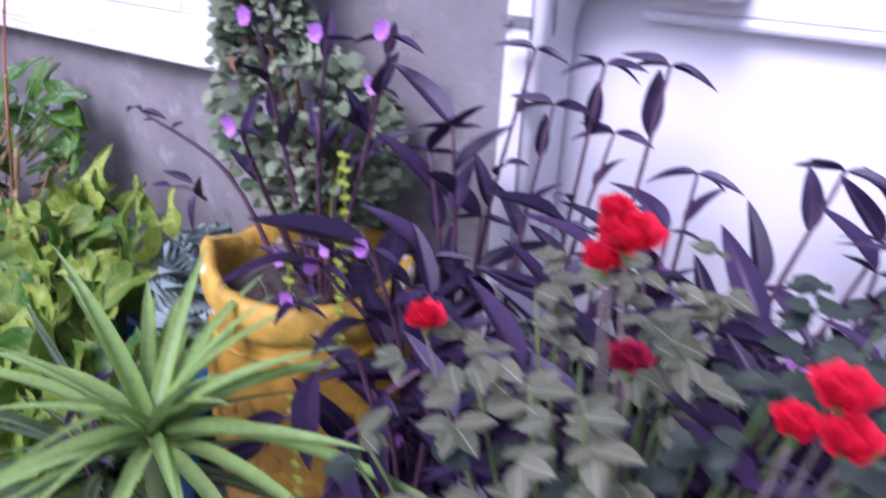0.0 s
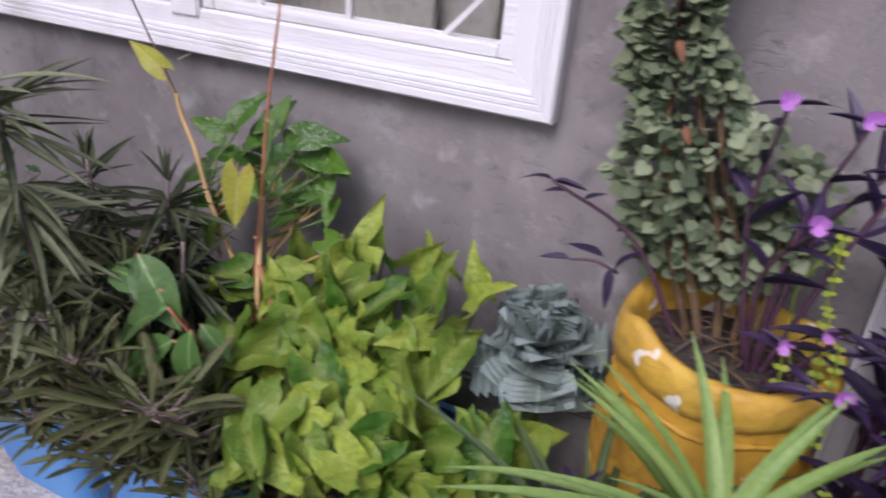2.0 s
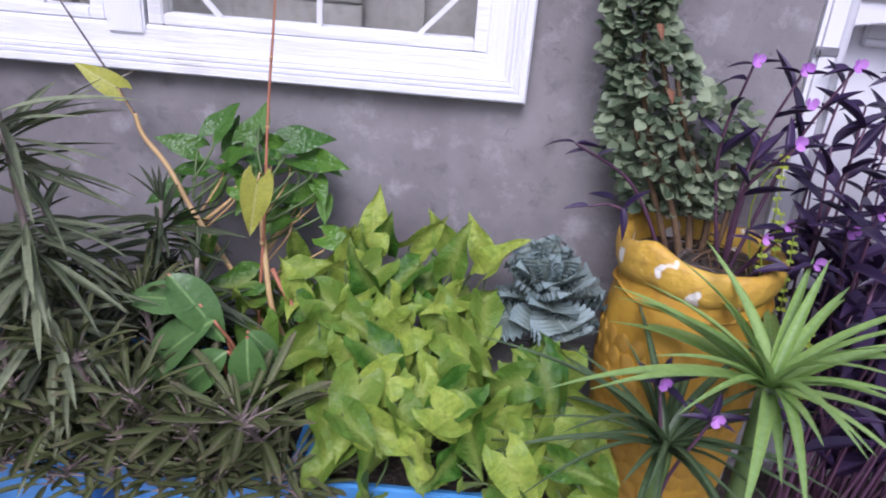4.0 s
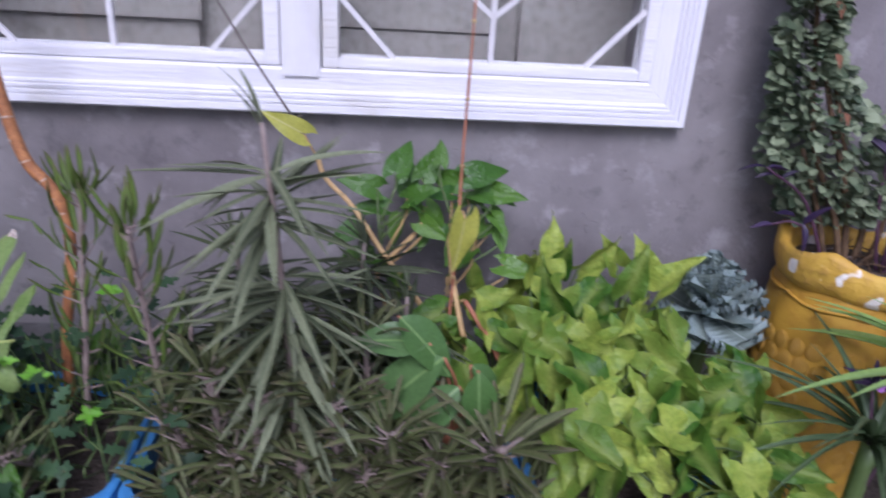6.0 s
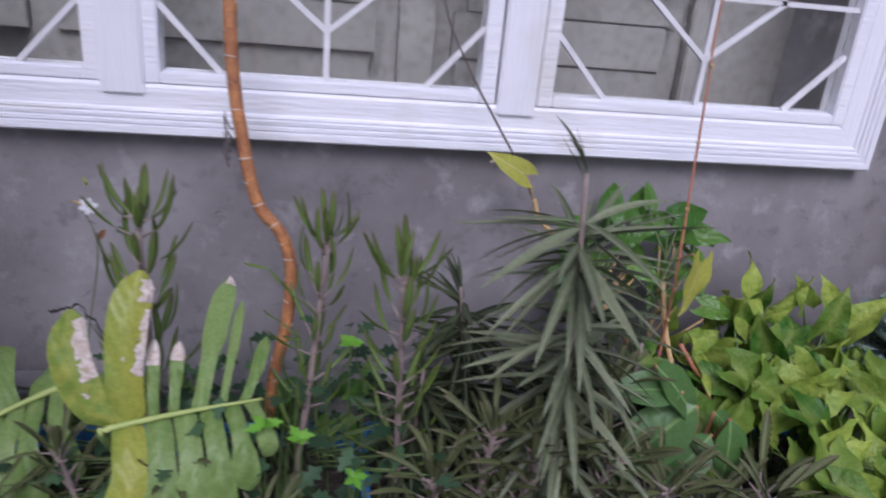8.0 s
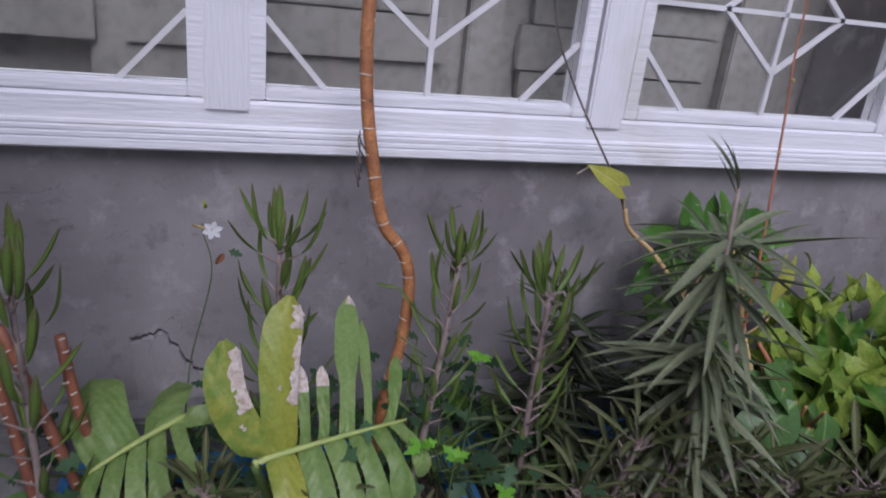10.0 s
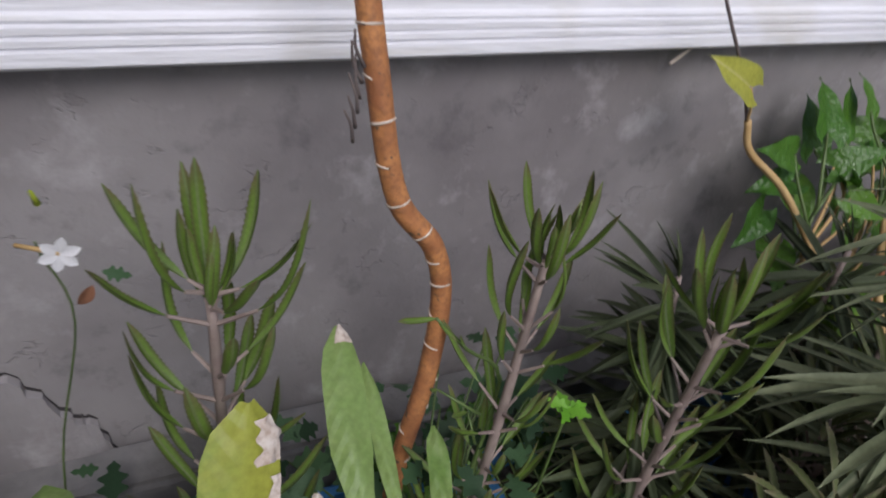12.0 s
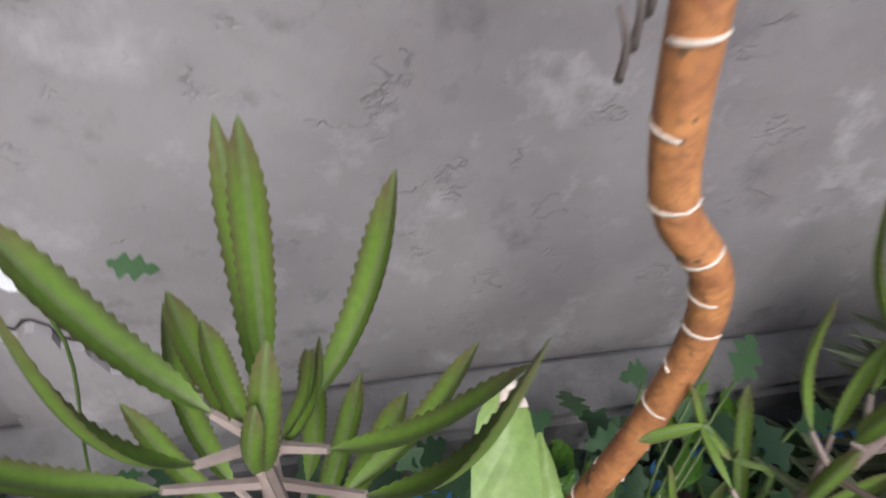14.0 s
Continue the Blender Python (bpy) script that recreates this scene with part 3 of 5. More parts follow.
def grounds():
    bm = bmesh.new()
    box(bm, -6.0, 2.63, -0.60, 0.15, 0.0, LEDGE, 0.01)
    tagged(new("planting_ledge", mesh_of("planting_ledge", bm, PEBBLE, False)), "raised ledge with a pale pebble-dash top", "ledge", kind="structure")
    # unseen soil under the plants, added so the gaps between them go dark
    bm = bmesh.new()
    bmesh.ops.create_grid(bm, x_segments=60, y_segments=26, size=1)
    for v in bm.verts:
        edge = max(abs(v.co.x), abs(v.co.y)) ** 4
        v.co = Vector((0.60 + 0.56 * v.co.x, -0.185 + 0.29 * v.co.y, LEDGE - 0.004 + (0.035 + 0.012 * noise.noise(v.co * 9)) * (1 - edge)))
    tagged(new("gap_soil_bed", mesh_of("gap_soil_bed", bm, SOIL)), "low bed of dark soil added on the ledge to darken plant gaps", "soil", kind="structure")
    bm = bmesh.new()
    bmesh.ops.create_grid(bm, x_segments=8, y_segments=8, size=600)
    tagged(new("ground", mesh_of("ground", bm, GROUND, False)), "bare trodden yard ground", "ground", kind="structure")
    # unseen wall, added to cut the sky light on the left end
    tagged(new("shade_wall_west", mesh_of("shade_wall_west", boxed(-1.96, -1.74, -1.7, FRONT - 0.002, 0, 3.0), STUCCO, False)), "plain grey rendered wall added out of view", "wall", kind="structure")
    tagged(new("roof_eaves", mesh_of("roof_eaves", boxed(-6.0, 2.85, -0.15, 0.6, 3.0, 3.08), DIM, False)), "plain eaves above the wall", "roof", kind="structure")


wall()
plinth()
window()
inside()
white_bay()
grounds()


# ---------------------------------------------------------------- planters
def ring_of(bm, cx, cy, hx, hy, z, n=6, r=0.03):
    vs = []
    for sx, sy, a0 in ((1, 1, 0), (-1, 1, 90), (-1, -1, 180), (1, -1, 270)):
        for k in range(n):
            a = radians(a0 + 90 * k / (n - 1))
            vs.append(bm.verts.new((cx + sx * (hx - r) + r * math.cos(a), cy + sy * (hy - r) + r * math.sin(a), z)))
    return vs


def tub():
    t = thing("planter_box", "blue tapered plastic planter box with dark soil", "planter", (0, 0, LEDGE), "blue planters")
    bm = bmesh.new()
    prof = [(0.092, 0.098, -0.185, 0.0), (0.095, 0.101, -0.185, 0.005), (0.122, 0.141, -0.193, 0.235), (0.129, 0.148, -0.193, 0.236), (0.130, 0.149, -0.193, 0.258),
            (0.126, 0.145, -0.193, 0.260), (0.118, 0.137, -0.193, 0.258), (0.116, 0.135, -0.193, 0.20)]
    rings = [ring_of(bm, 0, cy, hx, hy, z) for hx, hy, cy, z in prof]
    for a, b in zip(rings, rings[1:]):
        for k in range(len(a)):
            bm.faces.new((a[k], a[(k + 1) % len(a)], b[(k + 1) % len(a)], b[k]))
    bm.faces.new(rings[0][::-1])
    part("body", bm, BLUE, t)
    bm = bmesh.new()
    bmesh.ops.create_grid(bm, x_segments=14, y_segments=14, size=0.113)
    for v in bm.verts:
        v.co.y = v.co.y * 1.2 - 0.193
        v.co.z = 0.225 + 0.012 * noise.noise(v.co * 40)
    part("soil", bm, SOIL, t, "dark crumbly soil", smooth=True)
    return t


TUBS = [-0.3875, -0.6525, -0.9175, -1.1825, -0.1225]
first_tub = tub()
first_tub.location.x = TUBS[0]
for x in TUBS[1:]:
    copy_thing(first_tub, Matrix.Translation((x, 0, LEDGE)))

POT = Vector((0.254, -0.113, LEDGE))


def pot_radius(z):
    """Radius of the pot's body at height z: a narrow foot, a full belly, a slight neck."""
    prof = [(0.0, 0.080), (0.10, 0.092), (0.22, 0.106), (0.34, 0.114), (0.40, 0.115), (0.45, 0.108), (0.49, 0.102), (0.53, 0.102)]
    for (za, ra), (zb, rb) in zip(prof, prof[1:]):
        if z <= zb:
            return ra + (rb - ra) * (z - za) / (zb - za)
    return prof[-1][1]


def yellow_pot():
    p = thing("flower_pot", "weathered yellow pot with chipped rim and scaly relief", "pot", POT)
    bm = bmesh.new()
    lathe(bm, [(0.001, 0.0), (0.084, 0.0)] + [(pot_radius(z), z) for z in (0.006, 0.06, 0.12, 0.18, 0.24, 0.30, 0.34, 0.38, 0.41, 0.44, 0.47, 0.495)], 56, 0.03)
    part("body", bm, YELLOW, p, "yellow painted body", smooth=True)
    bm = bmesh.new()
    lathe(bm, [(0.101, 0.488), (0.107, 0.491), (0.112, 0.502), (0.114, 0.516), (0.113, 0.529), (0.108, 0.536), (0.099, 0.534), (0.094, 0.522), (0.091, 0.50), (0.090, 0.43)], 56, 0.05)
    for v in bm.verts:
        a = math.atan2(v.co.y, v.co.x)
        k = max(0.0, (v.co.z - 0.49) / 0.06)
        v.co.z += k * (0.022 * math.exp(-((abs(a) - 2.55) / 0.42) ** 2) + 0.003 * math.sin(3 * a + 1) + 0.004 * noise.noise((math.cos(a) * 6, math.sin(a) * 6, 2)))
    part("rim", bm, YELLOW_RIM, p, "flaking rim with white chips", smooth=True)
    bead = bmesh.new()
    ring = [(0.1065 * math.cos(2 * math.pi * k / 40), 0.1065 * math.sin(2 * math.pi * k / 40), 0.470 + 0.003 * math.sin(k)) for k in range(41)]
    tube(bead, ring, 0.0032, 0.0032, 6, 1, 0.3)
    part("neck_bead", bead, YELLOW, p, smooth=True)
    # scale relief on the belly
    scale = bmesh.new()
    bmesh.ops.create_uvsphere(scale, u_segments=8, v_segments=5, radius=1)
    me = mesh_of("scale", scale, YELLOW)
    for row in range(10):
        z = 0.15 + row * 0.028
        r = pot_radius(z) - 0.0012
        for k in range(28):
            a = 2 * math.pi * (k + 0.5 * (row % 2)) / 28
            if math.sin(a) > 0.35:
                continue
            m = Matrix.Translation((r * math.cos(a), r * math.sin(a), z + rnd(-.003, .003))) @ Matrix.Rotation(a, 4, 'Z') @ Matrix.Diagonal((0.0038 * rnd(0.6, 1.1), 0.0125, 0.0150, 1))
            part("scale", me, None, p, "", m)
    bm = bmesh.new()
    lathe(bm, [(0.001, 0.515), (0.05, 0.511), (0.093, 0.505)], 24, 0.1)
    part("soil", bm, SOIL, p, "dark soil", smooth=True)
    lit = random.Random(5)
    for k in range(26):
        a, r = lit.uniform(0, 6.28), lit.uniform(0.01, 0.075)
        c = Vector((r * math.cos(a), r * math.sin(a), 0.514))
        d = Vector((lit.uniform(-1, 1), lit.uniform(-1, 1), lit.uniform(0.0, 0.7))) * 0.028
        part("dry_root", tubed([c - d, c + Vector((0, 0, 0.008)), c + d], 0.0016, 0.0009, 5, 3), ROOT if k % 3 else TWIG, p)


yellow_pot()

# ---------------------------------------------------------------- plants
SYN_LEAVES = [leaf_mesh("arrow_leaf", SYN, arrow, notch, rows=12, cols=4, start=-0.24, fold=f, bend=b, wave=w, waves=1.6) for f, b, w in ((0.45, 0.30, 0.06), (0.25, 0.45, 0.08), (0.65, 0.20, 0.06), (0.3, 0.10, 0.09))]
SYN_DARKS = [leaf_mesh("arrow_leaf_green", SYN_DARK, arrow, notch, rows=12, cols=4, start=-0.24, fold=f, bend=b, wave=0.03, waves=1.6) for f, b in ((0.3, 0.2), (0.15, 0.3))]
YEL_LEAF = leaf_mesh("arrow_leaf_yellow", YELLOWING, lambda y: 0.86 * arrow(y), lambda y: 0.8 * notch(y), rows=12, cols=4, start=-0.24, fold=0.2, bend=0.15, wave=0.03, waves=1.5)
OVAL_LEAF = leaf_mesh("oval_leaf", OVAL, lance(0.25, 0.42), rows=12, cols=4, fold=0.2, bend=0.3, wave=0.012, waves=2)
NARROW_LEAVES = [leaf_mesh("narrow_leaf", NARROW, lance(0.043, 0.38), rows=10, cols=2, fold=0.5, bend=b) for b in (0.05, 0.14, 0.25)]
SHADED_LEAVES = [leaf_mesh("shaded_narrow_leaf", NARROW_SHADED, lance(0.055, 0.38), rows=10, cols=2, fold=0.5, bend=b) for b in (0.05, 0.14, 0.25)]
KAL_LEAVES = [leaf_mesh("toothed_leaf", KAL, blunt(0.085), rows=38, cols=3, fold=0.8, bend=b, tooth=0.085) for b in (-0.80, -0.58, -0.36)]
KAL_LOWS = [leaf_mesh("toothed_leaf_low", KAL_LOW, blunt(0.080), rows=22, cols=2, fold=0.7, bend=b, tooth=0.12) for b in (-0.1, 0.1, 0.3)]
PURPLE_LEAVES = [leaf_mesh("purple_leaf", PURPLE, lance(0.13, 0.33), rows=11, cols=3, fold=f, bend=b) for f, b in ((0.9, 0.1), (0.6, 0.3), (1.1, -0.05), (0.5, 0.5))]
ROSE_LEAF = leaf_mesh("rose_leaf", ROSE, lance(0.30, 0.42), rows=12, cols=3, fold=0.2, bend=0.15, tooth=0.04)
SHADED_ROSE_LEAF = leaf_mesh("shaded_rose_leaf", ROSE_SHADED, lance(0.30, 0.45), rows=8, cols=2, fold=0.25, bend=0.2)
STRAPS = [leaf_mesh("strap_leaf", SPIDER, lambda y: 0.048 * (1 - max(0.0, y) ** 2.4 * 0.95) * (0.75 + 0.25 * min(1, y * 4)), rows=16, cols=2, fold=0.55, bend=b) for b in (0.3, 0.5, 0.72)]
SHADED_STRAPS = [leaf_mesh("shaded_strap_leaf", SHADED_STRAP, lambda y: 0.036 * (1 - max(0.0, y) ** 2.4 * 0.95), rows=14, cols=2, fold=0.6, bend=b) for b in (0.4, 0.65, 0.9)]
CREEPER_LEAF = leaf_mesh("round_leaf", CREEPER, lance(0.44, 0.45), rows=7, cols=2, fold=0.12, bend=0.18)
GOLD_LEAF = leaf_mesh("gold_leaf", GOLD, lance(0.46, 0.48), rows=7, cols=2, fold=0.1, bend=0.2)
FERN_LEAF = leaf_mesh("lacy_leaflet", FERN, lambda y: (0.32 * math.sin(math.pi * min(1, max(0, y)) ** 0.8) + 0.01) * (0.72 + 0.28 * math.cos(y * 22)), rows=20, cols=2, fold=0.1, bend=0.2)
SPRIG_LEAF = leaf_mesh("fresh_leaflet", SPRIG, lambda y: (0.34 * math.sin(math.pi * min(1, max(0, y)) ** 0.8) + 0.01) * (0.75 + 0.25 * math.cos(y * 20)), rows=20, cols=2, fold=0.15, bend=0.2)
KALE_LEAF = leaf_mesh("frilly_leaf", KALE, lambda y: 0.10 + 0.42 * math.sin(math.pi * min(1.0, max(0.0, y)) * 0.62), rows=34, cols=7, fold=0.15, bend=-0.12, wave=0.10, waves=7.5)
PETAL = leaf_mesh("mauve_petal", PINK, lance(0.5, 0.6), rows=6, cols=2, fold=0.3, bend=-0.2)
RED_PETAL = leaf_mesh("red_petal", RED, lambda y: 0.12 + 0.5 * math.sin(math.pi * min(1.0, max(0.0, y)) * 0.72), rows=7, cols=3, fold=0.2, bend=-0.45, wave=0.04, waves=1)
DARK_PETAL = leaf_mesh("faded_petal", DARK_RED, lambda y: 0.12 + 0.5 * math.sin(math.pi * min(1.0, max(0.0, y)) * 0.72), rows=7, cols=3, fold=0.2, bend=-0.45)
STAR_PETAL = leaf_mesh("white_petal", WHITE_PETAL, lance(0.27, 0.62), rows=7, cols=2, fold=0.25, bend=0.1)
DRY_LEAF = leaf_mesh("dry_leaf", DRY, lance(0.22, 0.4), rows=8, cols=2, fold=0.9, bend=0.5)


def put_leaf(name, meshes, plant, base, way, size, up=(0, 0, 1), roll=0.0, label=""):
    me = random.choice(meshes) if isinstance(meshes, list) else meshes
    b = Vector(base) - plant.location
    return part(name, me, None, plant, label, aim(b, way, size, up, roll))


def stem(name, plant, points, r0, r1, material, sides=7, steps=5, label="", wobble=0.0):
    pts = [Vector(p) - plant.location for p in points]
    return part(name, tubed(pts, r0, r1, sides, steps, wobble), material, plant, label, smooth=True)


def lime_patch():
    """Low dense mound of lime arrow-shaped leaves on thin stalks."""
    p = thing("arrowhead_plant", "dense mound of lime-green arrowhead leaves", "plant", (-0.14, -0.18, LEDGE + 0.225))
    spots = []
    tries = 0
    while len(spots) < 150 and tries < 6000:
        tries += 1
        x, y = rnd(-0.36, 0.13), rnd(-0.37, -0.05)
        top = 0.775 + 0.13 * (y + 0.37) / 0.32
        if x > 0.0:
            top -= (x) * 0.55
        if x < -0.26:
            top -= 0.045
        z = top - abs(random.gauss(0, 0.035))
        if (x > -0.03 and y > -0.17) or (x > 0.09 and y > -0.22):
            continue
        if all((Vector((x, y, z)) - q).length > 0.033 for q in spots):
            spots.append(Vector((x, y, z)))
    for q in spots:
        root = Vector((q.x * 0.7 - 0.05, q.y * 0.6 - 0.07, LEDGE + 0.26))
        mid = (root + q) / 2 + Vector((rnd(-.02, .02), rnd(-.02, .02), 0.03))
        az = -90 + random.gauss(0, 70) + (q.x + 0.12) * 90
        el = rnd(-75, 15) if q.y < -0.15 else rnd(-40, 80)
        way = polar(az, el)
        up = Vector((0, -0.75, 0.75)) if el < 20 else Vector((0, -1, 0.2))
        up = up + Vector((rnd(-.6, .6), rnd(-.2, .3), rnd(-.3, .3)))
        size = rnd(0.066, 0.108) if el < 35 else rnd(0.06, 0.088)
        turn = rnd(-35, 35)
        if q.x < -0.25 + 0.2 * (-0.22 - q.y) and q.y < -0.22 or size > 0.115 and q.x > 0.02:
            continue
        put_leaf("leaf", SYN_LEAVES, p, q, way, size, up, turn)
        stem("stalk", p, [root, mid, q], 0.0022, 0.0014, GREEN_STEM, 5, 3)


def climbing_vines():
    """A second clump against the wall, with long bare vines reaching to the window."""
    p = thing("climbing_arrowhead_plant", "glossy green arrowhead vine with long bare runners", "plant", (-0.36, -0.07, LEDGE + 0.225))
    a = stem("runner", p, [(-0.36, -0.135, 0.68), (-0.357, -0.13, 0.80), (-0.350, -0.115, 0.95), (-0.348, -0.098, 1.08), (-0.343, -0.073, 1.22), (-0.340, -0.055, 1.34), (-0.338, -0.04, 1.75)], 0.0028, 0.0012, VINE_RED, 6, 6, "thin reddish upright runner")
    for z in (0.80, 0.90, 0.99, 1.06, 1.15, 1.25):
        x = -0.356 + (z - 0.8) * 0.03
        stem("node", p, [(x, -0.109 + (z - 1.0) * 0.15, z - 0.002), (x, -0.109 + (z - 1.0) * 0.15, z + 0.002)], 0.0030, 0.0030, VINE, 6)
    stem("runner", p, [(-0.33, -0.13, 0.74), (-0.40, -0.12, 0.855), (-0.455, -0.10, 0.925), (-0.50, -0.075, 0.985), (-0.54, -0.055, 1.02), (-0.552, -0.05, 1.05)], 0.0042, 0.0034, VINE, 7, 6, "thick tan runner")
    stem("runner", p, [(-0.552, -0.05, 1.048), (-0.575, -0.05, 1.09), (-0.615, -0.045, 1.15), (-0.66, -0.04, 1.22), (-0.70, -0.04, 1.30), (-0.72, -0.04, 1.42)], 0.0019, 0.0012, TWIG, 6, 5, "thin grey runner")
    stem("runner", p, [(-0.30, -0.14, 0.73), (-0.33, -0.15, 0.80), (-0.35, -0.12, 0.88), (-0.36, -0.10, 0.95)], 0.0045, 0.004, VINE, 7, 5)
    stem("runner", p, [(-0.26, -0.17, 0.75), (-0.30, -0.16, 0.82), (-0.335, -0.14, 0.87)], 0.0048, 0.0035, VINE_RED, 7, 5)
    # glossy leaves close to the wall
    leaves = [(-0.465, 1.005, 200, 20, .075), (-0.44, 1.03, 60, 45, .08), (-0.42, 1.0, 100, 70, .07), (-0.40, 1.02, 30, 55, .075), (-0.455, 0.975, 180, 0, .07), (-0.43, 0.96, 250, -20, .07),
              (-0.335, 1.03, 10, 10, .085), (-0.325, 1.005, -10, -5, .085), (-0.345, 1.015, 150, 10, .07), (-0.30, 1.0, -30, 5, .075), (-0.32, 0.985, 200, 0, .06), (-0.295, 0.975, -60, -25, .06),
              (-0.39, 0.955, 260, -30, .06), (-0.28, 0.945, -80, -40, .05), (-0.345, 0.93, 240, -40, .055), (-0.375, 1.045, 80, 60, .05), (-0.49, 0.95, 210, -20, .07)]
    for x, z, az, el, s in leaves:
        b = Vector((x, -0.045 + rnd(-.012, .012), z))
        put_leaf("leaf", SYN_DARKS, p, b, polar(az, el), s * 0.82, (0, -0.55, 0.85), rnd(-35, 35))
        stem("stalk", p, [(-0.36 if x > -0.39 else -0.46, -0.09, z - 0.06), (x, -0.06, z - 0.02), b], 0.002, 0.0014, GREEN_STEM, 5, 3)
    for k in range(16):
        b = Vector((rnd(-0.49, -0.27), rnd(-0.085, -0.03), rnd(0.89, 1.03)))
        put_leaf("leaf", SYN_DARKS, p, b, polar(rnd(180, 380), rnd(-40, 40)), rnd(0.035, 0.065), (0, -0.55, 0.85), rnd(-35, 35))
        stem("stalk", p, [(-0.36 if b.x > -0.39 else -0.45, -0.09, b.z - 0.07), b - Vector((0, 0.01, 0.02)), b], 0.0018, 0.0012, VINE, 5, 3)
    for x, y, z, az, el, s in ((-0.43, -0.115, 0.90, 250, -70, .05), (-0.365, -0.13, 0.845, 200, -15, .085), (-0.31, -0.13, 0.865, 20, 10, .06), (-0.30, -0.15, 0.83, -40, -20, .07), (-0.40, -0.13, 0.83, 240, -30, .06)):
        put_leaf("leaf", SYN_LEAVES, p, (x, y, z), polar(az, el), s, (0, -0.7, 0.7), 0)
    put_leaf("yellow_leaf", YEL_LEAF, p, (-0.346, -0.160, 1.004), (-0.12, -0.12, -1.0), 0.080, (0.35, -1, 0.3), 0, "pale yellow hanging leaf")
    stem("stalk", p, [(-0.352, -0.105, 0.985), (-0.348, -0.14, 1.008), (-0.346, -0.160, 1.004)], 0.0016, 0.0014, VINE, 5, 3)
    put_leaf("yellow_leaf", YEL_LEAF, p, (-0.570, -0.056, 1.085), (-0.85, -0.12, 0.50), 0.066, (0.1, -0.85, 0.6), -12, "pale yellow leaf at the runner's tip")
    stem("stalk", p, [(-0.552, -0.05, 1.046), (-0.562, -0.056, 1.070), (-0.570, -0.056, 1.085)], 0.0016, 0.0012, VINE, 5, 3)


def oval_plant():
    p = thing("broad_leaf_plant", "young plant with broad smooth green leaves", "plant", (-0.36, -0.26, LEDGE + 0.225))
    root = Vector((-0.36, -0.25, 0.69))
    for b, tip, up in (((-0.392, -0.262, 0.872), (-0.487, -0.270, 0.890), (0, -0.6, 0.9)), ((-0.432, -0.255, 0.906), (-0.352, -0.285, 0.842), (0.3, -0.7, 0.7)),
                       ((-0.372, -0.270, 0.855), (-0.492, -0.300, 0.782), (-0.4, -0.5, 0.8)), ((-0.328, -0.280, 0.842), (-0.322, -0.312, 0.755), (0, -0.9, 0.4)),
                       ((-0.352, -0.285, 0.822), (-0.425, -0.325, 0.770), (-0.2, -0.8, 0.5)), ((-0.335, -0.255, 0.835), (-0.290, -0.262, 0.800), (0.2, -0.7, 0.6))):
        way = Vector(tip) - Vector(b)
        s, label = way.length, ""
        put_leaf("leaf", OVAL_LEAF, p, b, way, s, up, 0, label)
        stem("stalk", p, [root, (root + Vector(b)) / 2 + Vector((0.015, 0.01, 0.02)), b], 0.0028, 0.002, VINE_RED, 6, 4)


def narrow_shrub(base, top, lean, count, size, tier_at=(), name="narrow_leaf_shrub", label="shrub with whorls of long narrow grey-green leaves", blades=NARROW_LEAVES):
    p = thing(name, label, "shrub", base)
    b, t = Vector(base), Vector(top)
    mid = (b + t) / 2 + Vector(lean)
    line = smooth_line([b, mid, t], 8)
    part("stem", tubed([q - b for q in (b, mid, t)], 0.006, 0.0025, 7, 6), KSTEM, p, smooth=True)
    n = len(line)
    tiers = len(tier_at) or max(5, count // 9)
    for tier in range(tiers):
        u = tier_at[tier] if tier_at else 0.28 + 0.72 * tier / (tiers - 1)
        q = line[min(n - 1, int(u * (n - 1)))]
        for k in range(23 if tier < tiers - 1 else 6):
            az = k * 360 / 23 + tier * 17 + rnd(-16, 16)
            el = rnd(-45, 20) if tier < tiers - 2 else (rnd(-30, 38) if tier == tiers - 2 else rnd(48, 82))
            long = size * rnd(0.78, 1.15) * (0.5 if tier == tiers - 1 else 1.0)
            b0 = q + Vector((0, 0, rnd(-0.026, 0.018) if tier < tiers - 1 else rnd(-0.012, 0.004)))
            put_leaf("leaf", blades, p, b0, polar(az, el), long, (0, 0, 1) if el < 60 else (-math.cos(radians(az)), -math.sin(radians(az)), 0.1), rnd(-25, 25))
    return p


